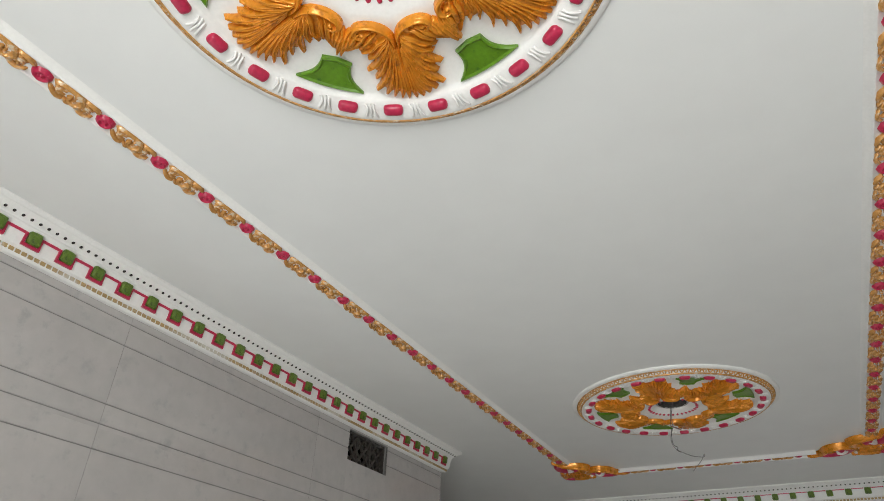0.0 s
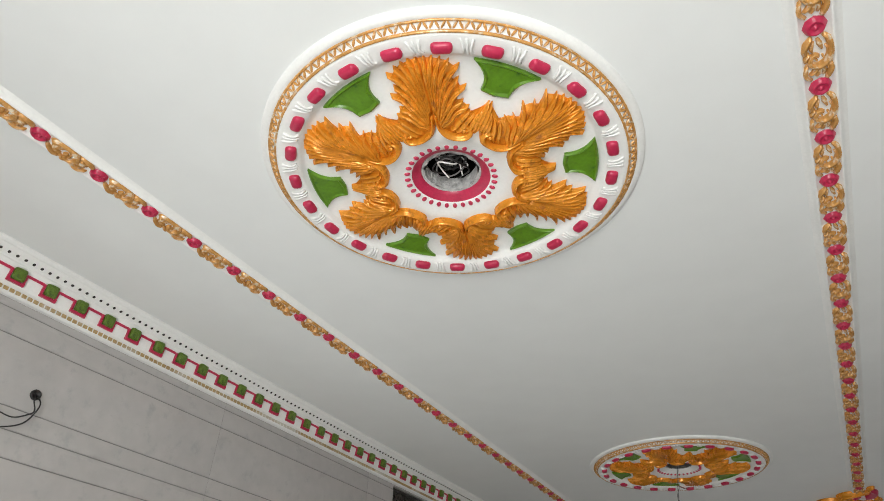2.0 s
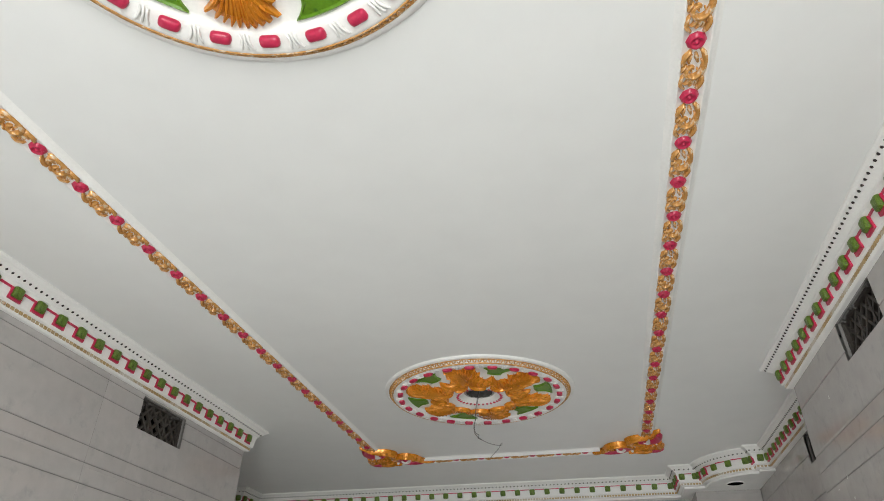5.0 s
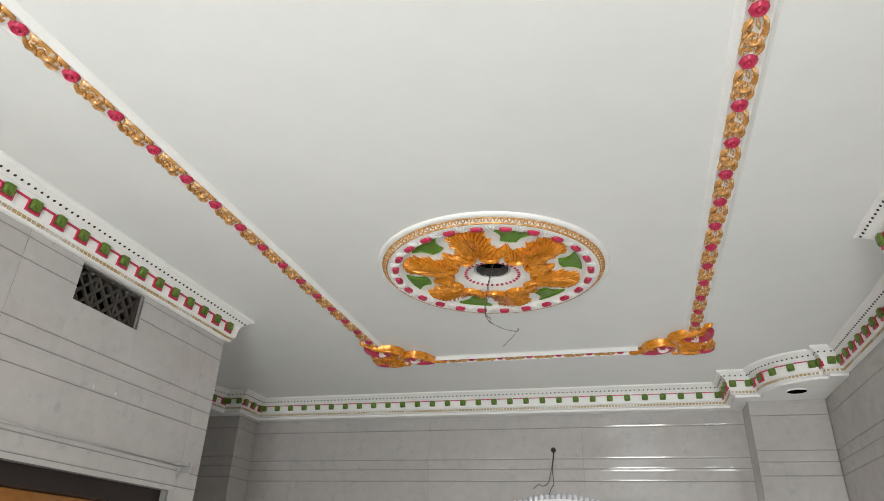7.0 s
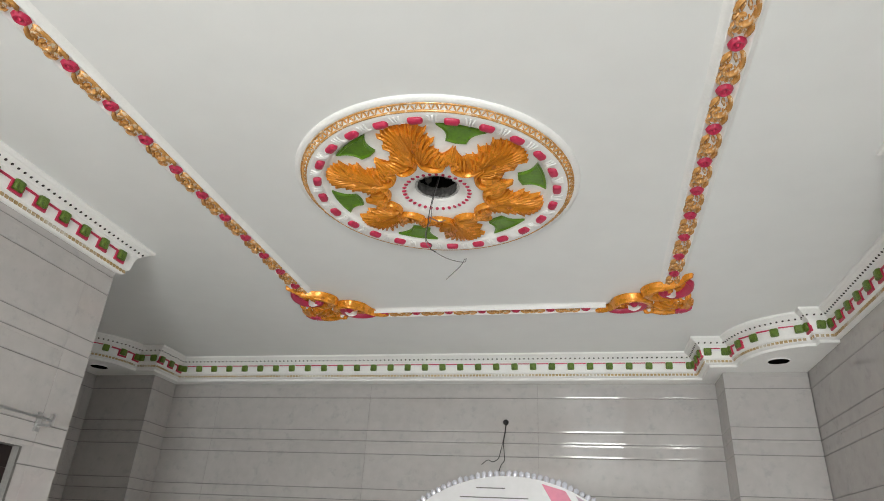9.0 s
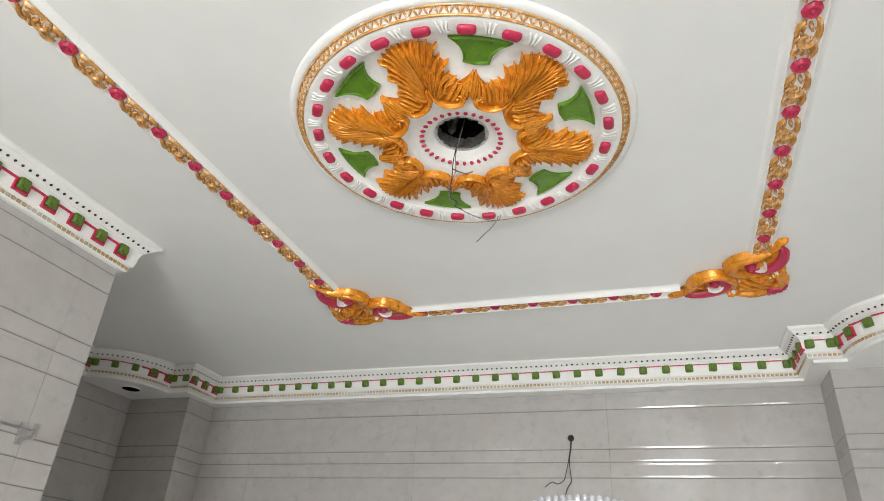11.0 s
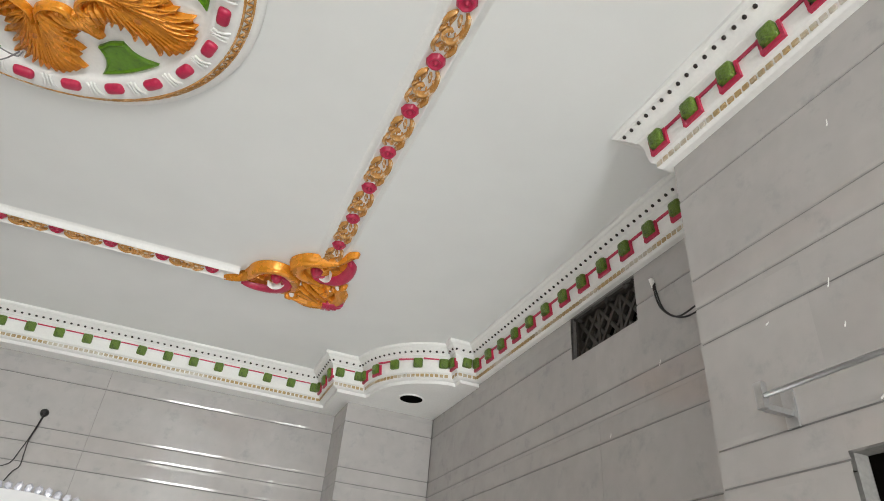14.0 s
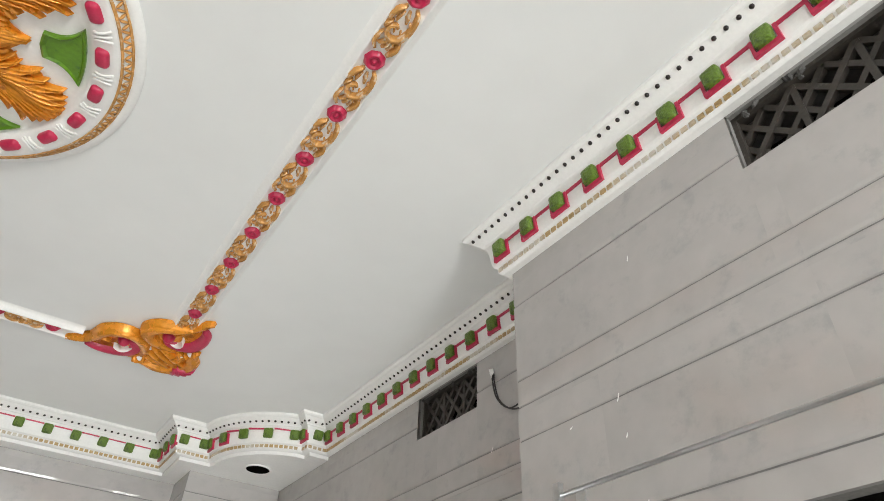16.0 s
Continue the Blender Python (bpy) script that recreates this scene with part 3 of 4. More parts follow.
def shield_mesh():
    """Green keystone panel centred on own +x, with curved sides and a sunk field."""
    def outline(k):
        a0, a1 = radians(12.2 - 0.9 * k), radians(6.6 - 0.6 * k)
        r1, r0 = 0.390 - 0.004 * k, 0.306 + 0.005 * k
        pts = []
        for i in range(9):
            a = -a0 + 2 * a0 * i / 8
            pts.append((r1 * math.cos(a), r1 * math.sin(a)))
        for i in range(1, 8):
            t = i / 8
            a = a0 + (a1 - a0) * t - radians(2.2) * math.sin(math.pi * t)
            r = r1 + (r0 - r1) * t
            pts.append((r * math.cos(a), r * math.sin(a)))
        pts += [(r0 * math.cos(a1), r0 * math.sin(a1)), (r0 - 0.008, 0.0), (r0 * math.cos(-a1), r0 * math.sin(-a1))]
        for i in range(7, 0, -1):
            t = i / 8
            a = -(a0 + (a1 - a0) * t - radians(2.2) * math.sin(math.pi * t))
            r = r1 + (r0 - r1) * t
            pts.append((r * math.cos(a), r * math.sin(a)))
        return pts
    geo = Geo()
    rings = [(0, 0.004), (0, 0.013), (1, 0.016), (2.2, 0.011)]
    geo.grid([[(x, y, z) for x, y in outline(k)] for k, z in rings], closed_v=True)
    o = outline(2.2)
    geo.add([(x, y, 0.011) for x, y in o], [tuple(range(len(o)))])
    return geo.mesh("green_panel", GREEN)


def lathe(geo, prof, n=96):
    geo.grid([[(r * math.cos(b), r * math.sin(b), z) for b in (2 * math.pi * k / n for k in range(n))] for r, z in prof], closed_v=True)


leaf_me, shield_me = leaf_mesh(), shield_mesh()
bead_me = rounded_block("bead", 0.030, 0.049, 0.028, 0.0138, PINK, 4)
# shell flutes between the beads
g = Geo()
for q in (-1, 0, 1):
    pts = smooth_path([(-0.020 + 0.003 * abs(q), q * 0.010 - 0.004, 0.0), (-0.006, q * 0.008, 0.005), (0.010, q * 0.011 + 0.002, 0.004), (0.021, q * 0.015 + 0.004, 0.0)], 4)
    g.tube(pts, 0.0034, 6)
shell_me = g.mesh("shell", PLASTER, True)


def medallion(x, y, leaf0, bead0, painted_throat):
    m = Matrix.Translation((x, y, CEIL)) @ Matrix.Rotation(math.pi, 4, "X")   # own z points down
    geo = Geo()
    lathe(geo, [(0.509, 0.0), (0.508, 0.005), (0.504, 0.009), (0.496, 0.012), (0.488, 0.013), (0.484, 0.010), (0.467, 0.026), (0.463, 0.030), (0.456, 0.031), (0.446, 0.031),
                (0.428, 0.029), (0.410, 0.026), (0.402, 0.021), (0.397, 0.013), (0.388, 0.010), (0.30, 0.010), (0.26, 0.0175), (0.22, 0.0252), (0.19, 0.0305), (0.175, 0.0330), (0.160, 0.0335), (0.150, 0.0325),
                (0.140, 0.0300), (0.130, 0.0275), (0.122, 0.026), (0.110, 0.024), (0.106, 0.021)])
    ob = thing("ceiling_medallion", geo.mesh("medallion_base", PLASTER, True),
               "round plaster ceiling medallion, gold leaves and " + ("crimson painted throat" if painted_throat else "white throat"),
               "ceiling medallion", "ceiling medallions", m=m)
    geo = Geo()
    lathe(geo, [(0.1065, 0.0215), (0.101, 0.017), (0.092, 0.013), (0.086, 0.009), (0.0815, 0.003)], 64)
    part("throat", geo.mesh("throat", PINK if painted_throat else PLASTER, True), ob, "crimson painted throat ring" if painted_throat else "white throat ring")
    geo = Geo()
    rnd = random.Random(5 + int(painted_throat))
    rows = []
    for d, rr in ((0.004, 0.0815), (0.0025, 0.074)):
        rows.append([((rr + (rnd.uniform(-0.006, 0.004) if rr < 0.08 else 0)) * math.cos(b), (rr + (rnd.uniform(-0.006, 0.004) if rr < 0.08 else 0)) * math.sin(b), d)
                     for b in (2 * math.pi * k / 40 for k in range(40))])
    geo.grid(rows, closed_v=True)
    part("broken_edge", geo.mesh("broken_edge", HOLE_PLASTER), ob, "rough broken plaster edge of the hole")
    # The cavity lining is coloured black in place of its shade.
    geo = Geo()
    lathe(geo, [(0.0, -0.10), (0.06, -0.10), (0.073, -0.085), (0.0735, -0.034)], 40)
    part("cavity", geo.mesh("cavity", SHADE_BLACK), ob, "cavity up to the slab, its shade put in as black")
    geo = Geo()
    geo.grid([[((0.0725 + rnd.uniform(-0.003, 0.001)) * math.cos(b), (0.0725 + rnd.uniform(-0.003, 0.001)) * math.sin(b), z + rnd.uniform(-0.003, 0.003))
               for b in (2 * math.pi * k / 40 for k in range(40))] for z in (0.003, -0.008, -0.020, -0.036)], closed_v=True)
    # The far hole's wall takes the darker slab colour, standing in for shade.
    part("hole_wall", geo.mesh("hole_wall", HOLE_PLASTER if painted_throat else SLAB), ob, "raw plaster wall of the hole")
    geo = Geo()
    for k in range(9):
        mm = Matrix.Translation((rnd.uniform(-0.05, 0.05), rnd.uniform(-0.05, 0.05), -0.095)) @ Matrix.Rotation(rnd.uniform(0, 3), 4, "Z")
        bump_cap(geo, mm, rnd.uniform(0.012, 0.03), rnd.uniform(0.008, 0.02), rnd.uniform(0.02, 0.06), 2, 7)
    part("rubble", geo.mesh("rubble", SLAB), ob, "broken slab edges inside the hole", kind="stuff")
    for k in range(6):
        part("acanthus_leaf", leaf_me, ob, "gold painted acanthus leaf", m=Matrix.Rotation(radians(-leaf0 - 60 * k), 4, "Z") @ Matrix.Translation((0, 0, 0.006)))
        part("green_panel", shield_me, ob, "green painted panel", m=Matrix.Rotation(radians(-leaf0 - 30 - 60 * k), 4, "Z") @ Matrix.Translation((0, 0, 0.005)))
    for k in range(24):
        a = radians(-bead0 - 15 * k)
        part("bead", bead_me, ob, "crimson oval bead", m=Matrix.Rotation(a, 4, "Z") @ Matrix.Translation((0.428, 0, 0.0135)) @ Matrix.Rotation(radians(-5), 4, "Y"))
        part("shell", shell_me, ob, m=Matrix.Rotation(a + radians(7.5), 4, "Z") @ Matrix.Translation((0.430, 0, 0.0285)) @ Matrix.Rotation(radians(-6), 4, "Y"))
    geo = Geo()
    n = 236
    for k in range(n):
        mm = Matrix.Rotation(2 * math.pi * k / n, 4, "Z") @ Matrix.Translation((0.4755, 0, 0.0185)) @ Matrix.Rotation(radians(41.5), 4, "Y") @ Matrix.Rotation(radians(30 if k % 2 else -30), 4, "Z")
        bump_cap(geo, mm, 0.0100, 0.0032, 0.0055, 3, 8)
    for r, z in ((0.4660, 0.0265), (0.4840, 0.0115)):
        lathe(geo, [(r + 0.0035, z - 0.002), (r + 0.003, z + 0.0035), (r - 0.001, z + 0.005), (r - 0.003, z + 0.001)])
    part("rope_ring", geo.mesh("rope_ring", PALE_GOLD, True), ob, "gold painted rope moulding", kind="stuff")
    for k in range(32):
        part("throat_bead", throat_bead_me, ob, m=Matrix.Rotation(2 * math.pi * k / 32, 4, "Z") @ Matrix.Translation((0.118, 0, 0.0250)) @ Matrix.Rotation(radians(-12), 4, "Y"))
    return ob


g = Geo()
bump_cap(g, Matrix(), 0.0088, 0.0064, 0.006, 3, 10)
throat_bead_me = g.mesh("throat_bead", PINK, True)
medallion(0.0, 1.283, -72.5, -64.8, True)
medallion(0.0, 4.128, -96.5, -86.9, False)


def loose_wire(name, lines, radius, label, mats):
    ob = None
    for pts, mat in zip(lines, mats):
        geo = Geo()
        geo.tube(smooth_path(pts, 6), radius, 6)
        me = geo.mesh("strand", mat, True)
        if ob is None:
            ob = thing(name, me, label, "wire")
        else:
            part("strand", me, ob)
    return ob


# crumpled wires stuffed in the near medallion's hole
rnd_w = random.Random(4)
tangle = []
for k in range(9):
    z0 = 3.030 + 0.006 * k
    a = rnd_w.uniform(0, 6.28)
    pts = []
    for i in range(6):
        a += rnd_w.uniform(0.7, 1.5)
        r = rnd_w.uniform(0.015, 0.056)
        pts.append((r * math.cos(a), 1.283 + r * math.sin(a), z0 + rnd_w.uniform(-0.012, 0.012)))
    tangle.append(pts)
loose_wire("stuffed_wires", tangle, 0.0024, "pale and black wires bundled in the medallion hole",
           [PLASTER, WIRE, GREY_WIRE, WIRE, GREY_WIRE, WIRE, WIRE, PLASTER, WIRE])
# wires hanging from the far medallion
loose_wire("hanging_wires", [[(0.012, 4.11, 3.119), (0.01, 4.12, 3.06), (-0.015, 4.13, 2.95), (-0.02, 4.15, 2.90), (-0.04, 4.16, 2.85), (-0.03, 4.17, 2.80), (0.03, 4.20, 2.765), (0.09, 4.22, 2.755), (0.10, 4.22, 2.77)],
                             [(0.006, 4.13, 3.119), (0.0, 4.135, 3.06), (-0.022, 4.135, 2.94), (-0.03, 4.15, 2.885), (-0.035, 4.16, 2.82), (-0.015, 4.165, 2.80), (-0.02, 4.165, 2.785), (0.0, 4.17, 2.775)],
                             [(0.095, 4.22, 2.768), (0.08, 4.22, 2.74), (0.05, 4.22, 2.71), (0.03, 4.22, 2.69)]],
           0.0015, "thin grey wires hanging from the medallion", [GREY_WIRE, WIRE, GREY_WIRE])
loose_wire("wire_knot", [[(-0.03, 4.145, 2.905), (0.0, 4.16, 2.895), (0.02, 4.15, 2.88)], [(-0.02, 4.15, 2.90), (0.01, 4.15, 2.885), (0.03, 4.16, 2.895)]],
           0.0018, "knotted end of thin wires", [RED_WIRE, GREY_WIRE])


# ---- moulded ceiling rails ----
def rosette_mesh():
    geo = Geo()
    rows = []
    for i in range(13):
        t = i / 12
        rows.append([(0.0255 * t * math.cos(b) * (1 + 0.04 * math.cos(8 * b) * t), 0.0235 * t * math.sin(b) * (1 + 0.04 * math.cos(8 * b) * t),
                      (0.0095 * (1 - t ** 6) + 0.0036 * math.cos(t * 9.0) * (1 - t ** 4) + 0.0012 * math.cos(5 * b) * t * (1 - t)) if i < 12 else 0.0)
                     for b in (2 * math.pi * k / 24 for k in range(24))])
    geo.grid(rows, closed_v=True, flip=True)
    return geo.mesh("rosette", PINK, True)


def scroll_mesh():
    """Pierced leafy scroll between two rosettes, along own x."""
    geo = Geo()
    for pts, ws, h in (
            ([(-0.066, 0.012), (-0.046, 0.023), (-0.016, 0.025), (0.010, 0.018), (0.021, 0.001), (0.012, -0.014), (-0.004, -0.016), (-0.012, -0.006), (-0.006, 0.003)],
             [0.003, 0.005, 0.0055, 0.006, 0.006, 0.005, 0.0045, 0.004, 0.002], 0.015),
            ([(-0.064, -0.008), (-0.050, -0.019), (-0.032, -0.026), (-0.016, -0.024)], [0.003, 0.005, 0.0055, 0.003], 0.013),
            ([(-0.056, 0.002), (-0.040, 0.005), (-0.022, 0.010)], [0.002, 0.0045, 0.002], 0.011),
            ([(-0.050, -0.006), (-0.034, -0.012), (-0.020, -0.010)], [0.002, 0.004, 0.001], 0.010),
            ([(0.016, 0.020), (0.035, 0.024), (0.052, 0.019), (0.066, 0.012)], [0.003, 0.005, 0.005, 0.002], 0.013),
            ([(0.020, -0.002), (0.034, -0.008), (0.044, -0.021)], [0.003, 0.0045, 0.001], 0.012),
            ([(0.021, 0.002), (0.038, 0.000), (0.051, -0.009)], [0.003, 0.0045, 0.001], 0.012),
            ([(0.020, 0.008), (0.036, 0.010), (0.053, 0.005)], [0.003, 0.004, 0.001], 0.011),
            ([(0.010, -0.021), (0.028, -0.027), (0.046, -0.026), (0.062, -0.014)], [0.002, 0.0045, 0.0045, 0.002], 0.012),
            ([(-0.022, -0.016), (-0.010, -0.024), (0.004, -0.027)], [0.002, 0.004, 0.001], 0.012)):
        swoosh(geo, pts, [w * 1.35 for w in ws], h, 7, 4, 9)
    for x, y, a in ((0.000, -0.004, 0.4), (-0.028, 0.017, 0.2), (-0.002, 0.010, 0.3), (0.030, 0.017, 0.1)):
        bump_cap(geo, Matrix.Translation((x, y, 0)) @ Matrix.Rotation(a, 4, "Z"), 0.0055, 0.0028, 0.012, 3, 8)
    return geo.mesh("scroll", PALE_GOLD, True)


rosette_me, scroll_me = rosette_mesh(), scroll_mesh()


def rail(x, y, turn, length, first, pitch, label, lip=1.0):
    """A raised white moulding along own x with rosettes and scrolls; own z points down."""
    m = Matrix.Translation((x, y, CEIL)) @ Matrix.Rotation(radians(turn), 4, "Z") @ Matrix.Rotation(math.pi, 4, "X")
    prof = [(-0.054, 0.0), (-0.047, 0.003), (-0.040, 0.008), (-0.036, 0.015), (-0.033, 0.0165), (-0.030, 0.015), (-0.028, 0.010), (0.028, 0.010), (0.030, 0.015), (0.033, 0.0165), (0.036, 0.015), (0.040, 0.008), (0.047, 0.003), (0.054, 0.0)]
    geo = Geo()
    geo.grid([[(u, v, z * lip if z > 0.012 else z) for v, z in prof] for u in (0.0, length)], flip=False)
    ob = thing("ceiling_rail", geo.mesh("rail_base", PLASTER, True), label, "ceiling moulding", "ceiling frame rails", m=m)
    u = first
    while u < length:
        part("rosette", rosette_me, ob, "crimson rosette", m=Matrix.Translation((u, 0, 0.010)))
        if u + pitch * 0.5 < length - 0.03:
            part("scroll", scroll_me, ob, "pale gold scroll", m=Matrix.Translation((u + pitch / 2, 0, 0.0095)))
        u += pitch
    return ob


PITCH = 0.1785
RAILLABEL = "white plaster ceiling rail with crimson rosettes and gold scrolls"
y0 = 0.02
rail(-0.884, y0, 90.27, 5.10 - y0, (1.742 - y0) % PITCH, PITCH, RAILLABEL)
rail(0.881, y0, 89.68, 5.10 - y0, (4.249 - y0) % PITCH, PITCH, RAILLABEL)
rail(-0.62, 5.37, 0, 1.24, 0.60 % 0.18, 0.18, RAILLABEL, 1.45)


# ---- corner ornaments ----
def corner_arm(gold, pinks, white, s):
    """One arm along own -x from the corner at the origin; s mirrors it on to the other arm."""
    def pt(x, y):
        return (x, y) if s > 0 else (y, x)

    def sw(geo, pts, widths, h, fl=5.0):
        swoosh(geo, [pt(*p) for p in pts], widths, h, fl)
    # broad smooth arch over the lobe, from the tip to the notch on the diagonal and back in
    sw(gold, [(-0.375, -0.045), (-0.345, -0.095), (-0.320, -0.155), (-0.275, -0.188), (-0.225, -0.185), (-0.186, -0.150), (-0.165, -0.105), (-0.150, -0.060)],
       [0.010, 0.022, 0.029, 0.032, 0.030, 0.027, 0.024, 0.012], 0.062, 2)
    # raised rim on the arch
    sw(gold, [(-0.350, -0.105), (-0.325, -0.170), (-0.275, -0.206), (-0.222, -0.204), (-0.190, -0.172)], [0.003, 0.006, 0.007, 0.006, 0.003], 0.066, 2)
    # hooked tip lying on the rail, and curls inside it
    sw(gold, [(-0.330, -0.080), (-0.365, -0.052), (-0.395, -0.036), (-0.425, -0.018), (-0.442, 0.004)], [0.016, 0.021, 0.017, 0.014, 0.009], 0.046, 5)
    sw(gold, [(-0.345, -0.085), (-0.315, -0.105), (-0.295, -0.092), (-0.300, -0.074)], [0.007, 0.009, 0.007, 0.003], 0.048, 3)
    # crimson crescent that ends in a round eye
    sw(pinks[0], [(-0.372, -0.012), (-0.335, 0.002), (-0.285, 0.004), (-0.230, -0.012), (-0.200, -0.052), (-0.202, -0.098), (-0.232, -0.120)],
       [0.010, 0.021, 0.028, 0.031, 0.029, 0.022, 0.012], 0.042, 3)
    bump_cap(pinks[0], Matrix.Translation((*pt(-0.245, -0.112), 0.0)), 0.026, 0.026, 0.056, 4, 14)
    # white crescent round the eye: a highlight put in as shape and colour
    sw(white, [(-0.275, -0.066), (-0.245, -0.056), (-0.215, -0.070), (-0.206, -0.096)], [0.003, 0.006, 0.006, 0.003], 0.054, 2)
    # gold scroll along the outer side towards the corner, with small leaves
    sw(gold, [(-0.190, 0.022), (-0.140, 0.010), (-0.085, 0.028), (-0.030, 0.018), (0.005, -0.015)], [0.010, 0.024, 0.030, 0.032, 0.024], 0.044, 7)
    sw(gold, [(-0.150, -0.045), (-0.110, -0.030), (-0.070, -0.040), (-0.040, -0.045)], [0.012, 0.026, 0.030, 0.028], 0.042, 8)
    for x, y, a, r in ((-0.170, 0.012, 0.5, 0.020), (-0.145, -0.012, 1.1, 0.016), (-0.120, 0.020, 0.2, 0.015), (-0.150, -0.090, 1.6, 0.015), (-0.105, -0.060, 0.9, 0.018)):
        cx, cy = pt(x, y)
        bump_cap(gold, Matrix.Translation((cx, cy, 0.012)) @ Matrix.Rotation(a if s > 0 else math.pi / 2 - a, 4, "Z"), r, r * 0.42, 0.036, 3, 10)
    for x, y in ((-0.160, -0.002), (-0.132, -0.030), (-0.150, -0.120)):
        cx, cy = pt(x, y)
        bump_cap(white, Matrix.Translation((cx, cy, 0.0)), 0.015, 0.012, 0.036, 3, 10)


def corner_ornament(x, y, mirror):
    gold, pinks, white = Geo(), [Geo() for k in range(3)], Geo()
    for k, s in enumerate((1, -1)):
        corner_arm(gold, [pinks[k]], white, s)
    # central leaf on the diagonal and the crimson shell at the corner
    for d in (-0.022, 0.0, 0.022):
        swoosh(gold, [(-0.150 + d, -0.150 - d), (-0.105 + d, -0.105 - d), (-0.060 + d, -0.060 - d), (-0.015 + d, -0.015 - d)], [0.006, 0.018, 0.022, 0.008], 0.050, 4)
    for a in (-0.75, -0.4, 0.0, 0.4, 0.75):
        ca, sa = math.cos(math.pi / 4 + a), math.sin(math.pi / 4 + a)
        swoosh(pinks[2], [(-0.020, -0.020), (-0.020 + 0.034 * ca, -0.020 + 0.034 * sa), (-0.020 + 0.080 * ca, -0.020 + 0.080 * sa)], [0.008, 0.016, 0.014], 0.046, 3)
    # ground under the carving
    edge = [(-0.40, -0.055), (-0.34, -0.12), (-0.28, -0.19), (-0.21, -0.21), (-0.19, -0.28), (-0.12, -0.34), (-0.055, -0.40), (0.0, -0.32), (0.02, -0.20), (0.015, -0.06),
            (0.0, 0.0), (-0.06, 0.015), (-0.20, 0.02), (-0.32, 0.0)]
    gold.prism(edge, 0.0, 0.014)
    for geo in (gold, white, *pinks):
        geo.v = [((-a if mirror else a) * 0.95, b * 0.95, -c * 0.62) for a, b, c in geo.v]
    ob = thing("corner_ornament", gold.mesh("scrolls", GOLD, True), "gold plaster scroll ornament with crimson crescents at the frame corner", "corner ornament",
               "frame corner ornaments", m=Matrix.Translation((x, y, CEIL - 0.002)))
    for geo in pinks:
        part("crimson_crescent", geo.mesh("crimson_crescent", PINK, True), ob, "crimson painted crescent")
    part("white_highlight", white.mesh("white_highlight", PLASTER, True), ob, "white crescents put in as highlights, with small white bits", kind="stuff")
    return ob


corner_ornament(0.988, 5.412, False)
corner_ornament(-0.965, 5.395, True)


# ---- ventilation grilles ----
def vent(name, x, y0, y1, z0, z1, face):
    """A grille set back in the wall; face is +1 where the wall looks to +x."""
    w, h = y1 - y0, z1 - z0
    m = Matrix.Translation((x, y0, z0)) @ Matrix(((0, 0, face, 0), (1, 0, 0, 0), (0, 1, 0, 0), (0, 0, 0, 1)))
    geo = Geo()
    # Black sheet at the back stands in for shade inside the duct.
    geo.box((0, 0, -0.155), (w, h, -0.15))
    ob = thing("vent_grille", geo.mesh("shade_backing", SHADE_BLACK), "dark lattice ventilation grille set in the tiled wall under the cornice", "vent grille", "vent grilles", m=m)
    geo = Geo()
    t = 0.010
    for a, b in (((0, 0), (w, t)), ((0, h - t), (w, h)), ((0, t), (t, h - t)), ((w - t, t), (w, h - t))):
        geo.box((a[0], a[1], -0.05), (b[0], b[1], -0.022))
    part("frame", geo.mesh("frame", IRON), ob)
    # diagonal lattice in three square cells with a cross in each
    def bar(p, q, zc):
        gg = Geo()
        p, q = Vector((*p, 0)), Vector((*q, 0))
        d = (q - p).normalized()
        s = Vector((-d.y, d.x, 0)) * 0.0062
        vs = [v + Vector((0, 0, z)) for z in (zc, zc + 0.014) for v in (p - s, q - s, q + s, p + s)]
        gg.add(vs, [(3, 2, 1, 0), (4, 5, 6, 7), (0, 1, 5, 4), (1, 2, 6, 5), (2, 3, 7, 6), (3, 0, 4, 7)])
        part("bar", gg.mesh("bar", IRON), ob)
    c = w / 3
    for k in range(3):
        a, b = k * c, (k + 1) * c
        bar((a, t), (b, h - t), -0.047)
        bar((a, h - t), (b, t), -0.045)
        mx, my = (a + b) / 2, h / 2
        for dx, dy in ((-c / 2, 0), (c / 2, 0)):
            bar((mx, t), (mx + dx, my), -0.049)
            bar((mx, h - t), (mx + dx, my), -0.0475)
        if k:
            bar((a, t), (a, h - t), -0.046)
    # broken mortar along the edge
    geo = Geo()
    rnd = random.Random(int(w * 1000 + x * 77))
    for k in range(26):
        mm = Matrix.Translation((rnd.uniform(0, 0.03) if k < 12 else rnd.uniform(0, w), rnd.uniform(0, h) if k < 12 else h - rnd.uniform(0, 0.012), -0.02 - rnd.uniform(0, 0.02)))
        bump_cap(geo, mm @ Matrix.Rotation(rnd.uniform(0, 3), 4, "Z"), rnd.uniform(0.005, 0.014), rnd.uniform(0.004, 0.009), rnd.uniform(0.008, 0.016), 2, 6)
    part("mortar", geo.mesh("mortar", SLAB), ob, "crumbled mortar along the edge", kind="stuff")
    return ob


vent("vent", XL, *VENT_L, 1)
vent("vent", XR, *VENT_R, -1)
vent("vent", XR2, *VENT_R2, -1)


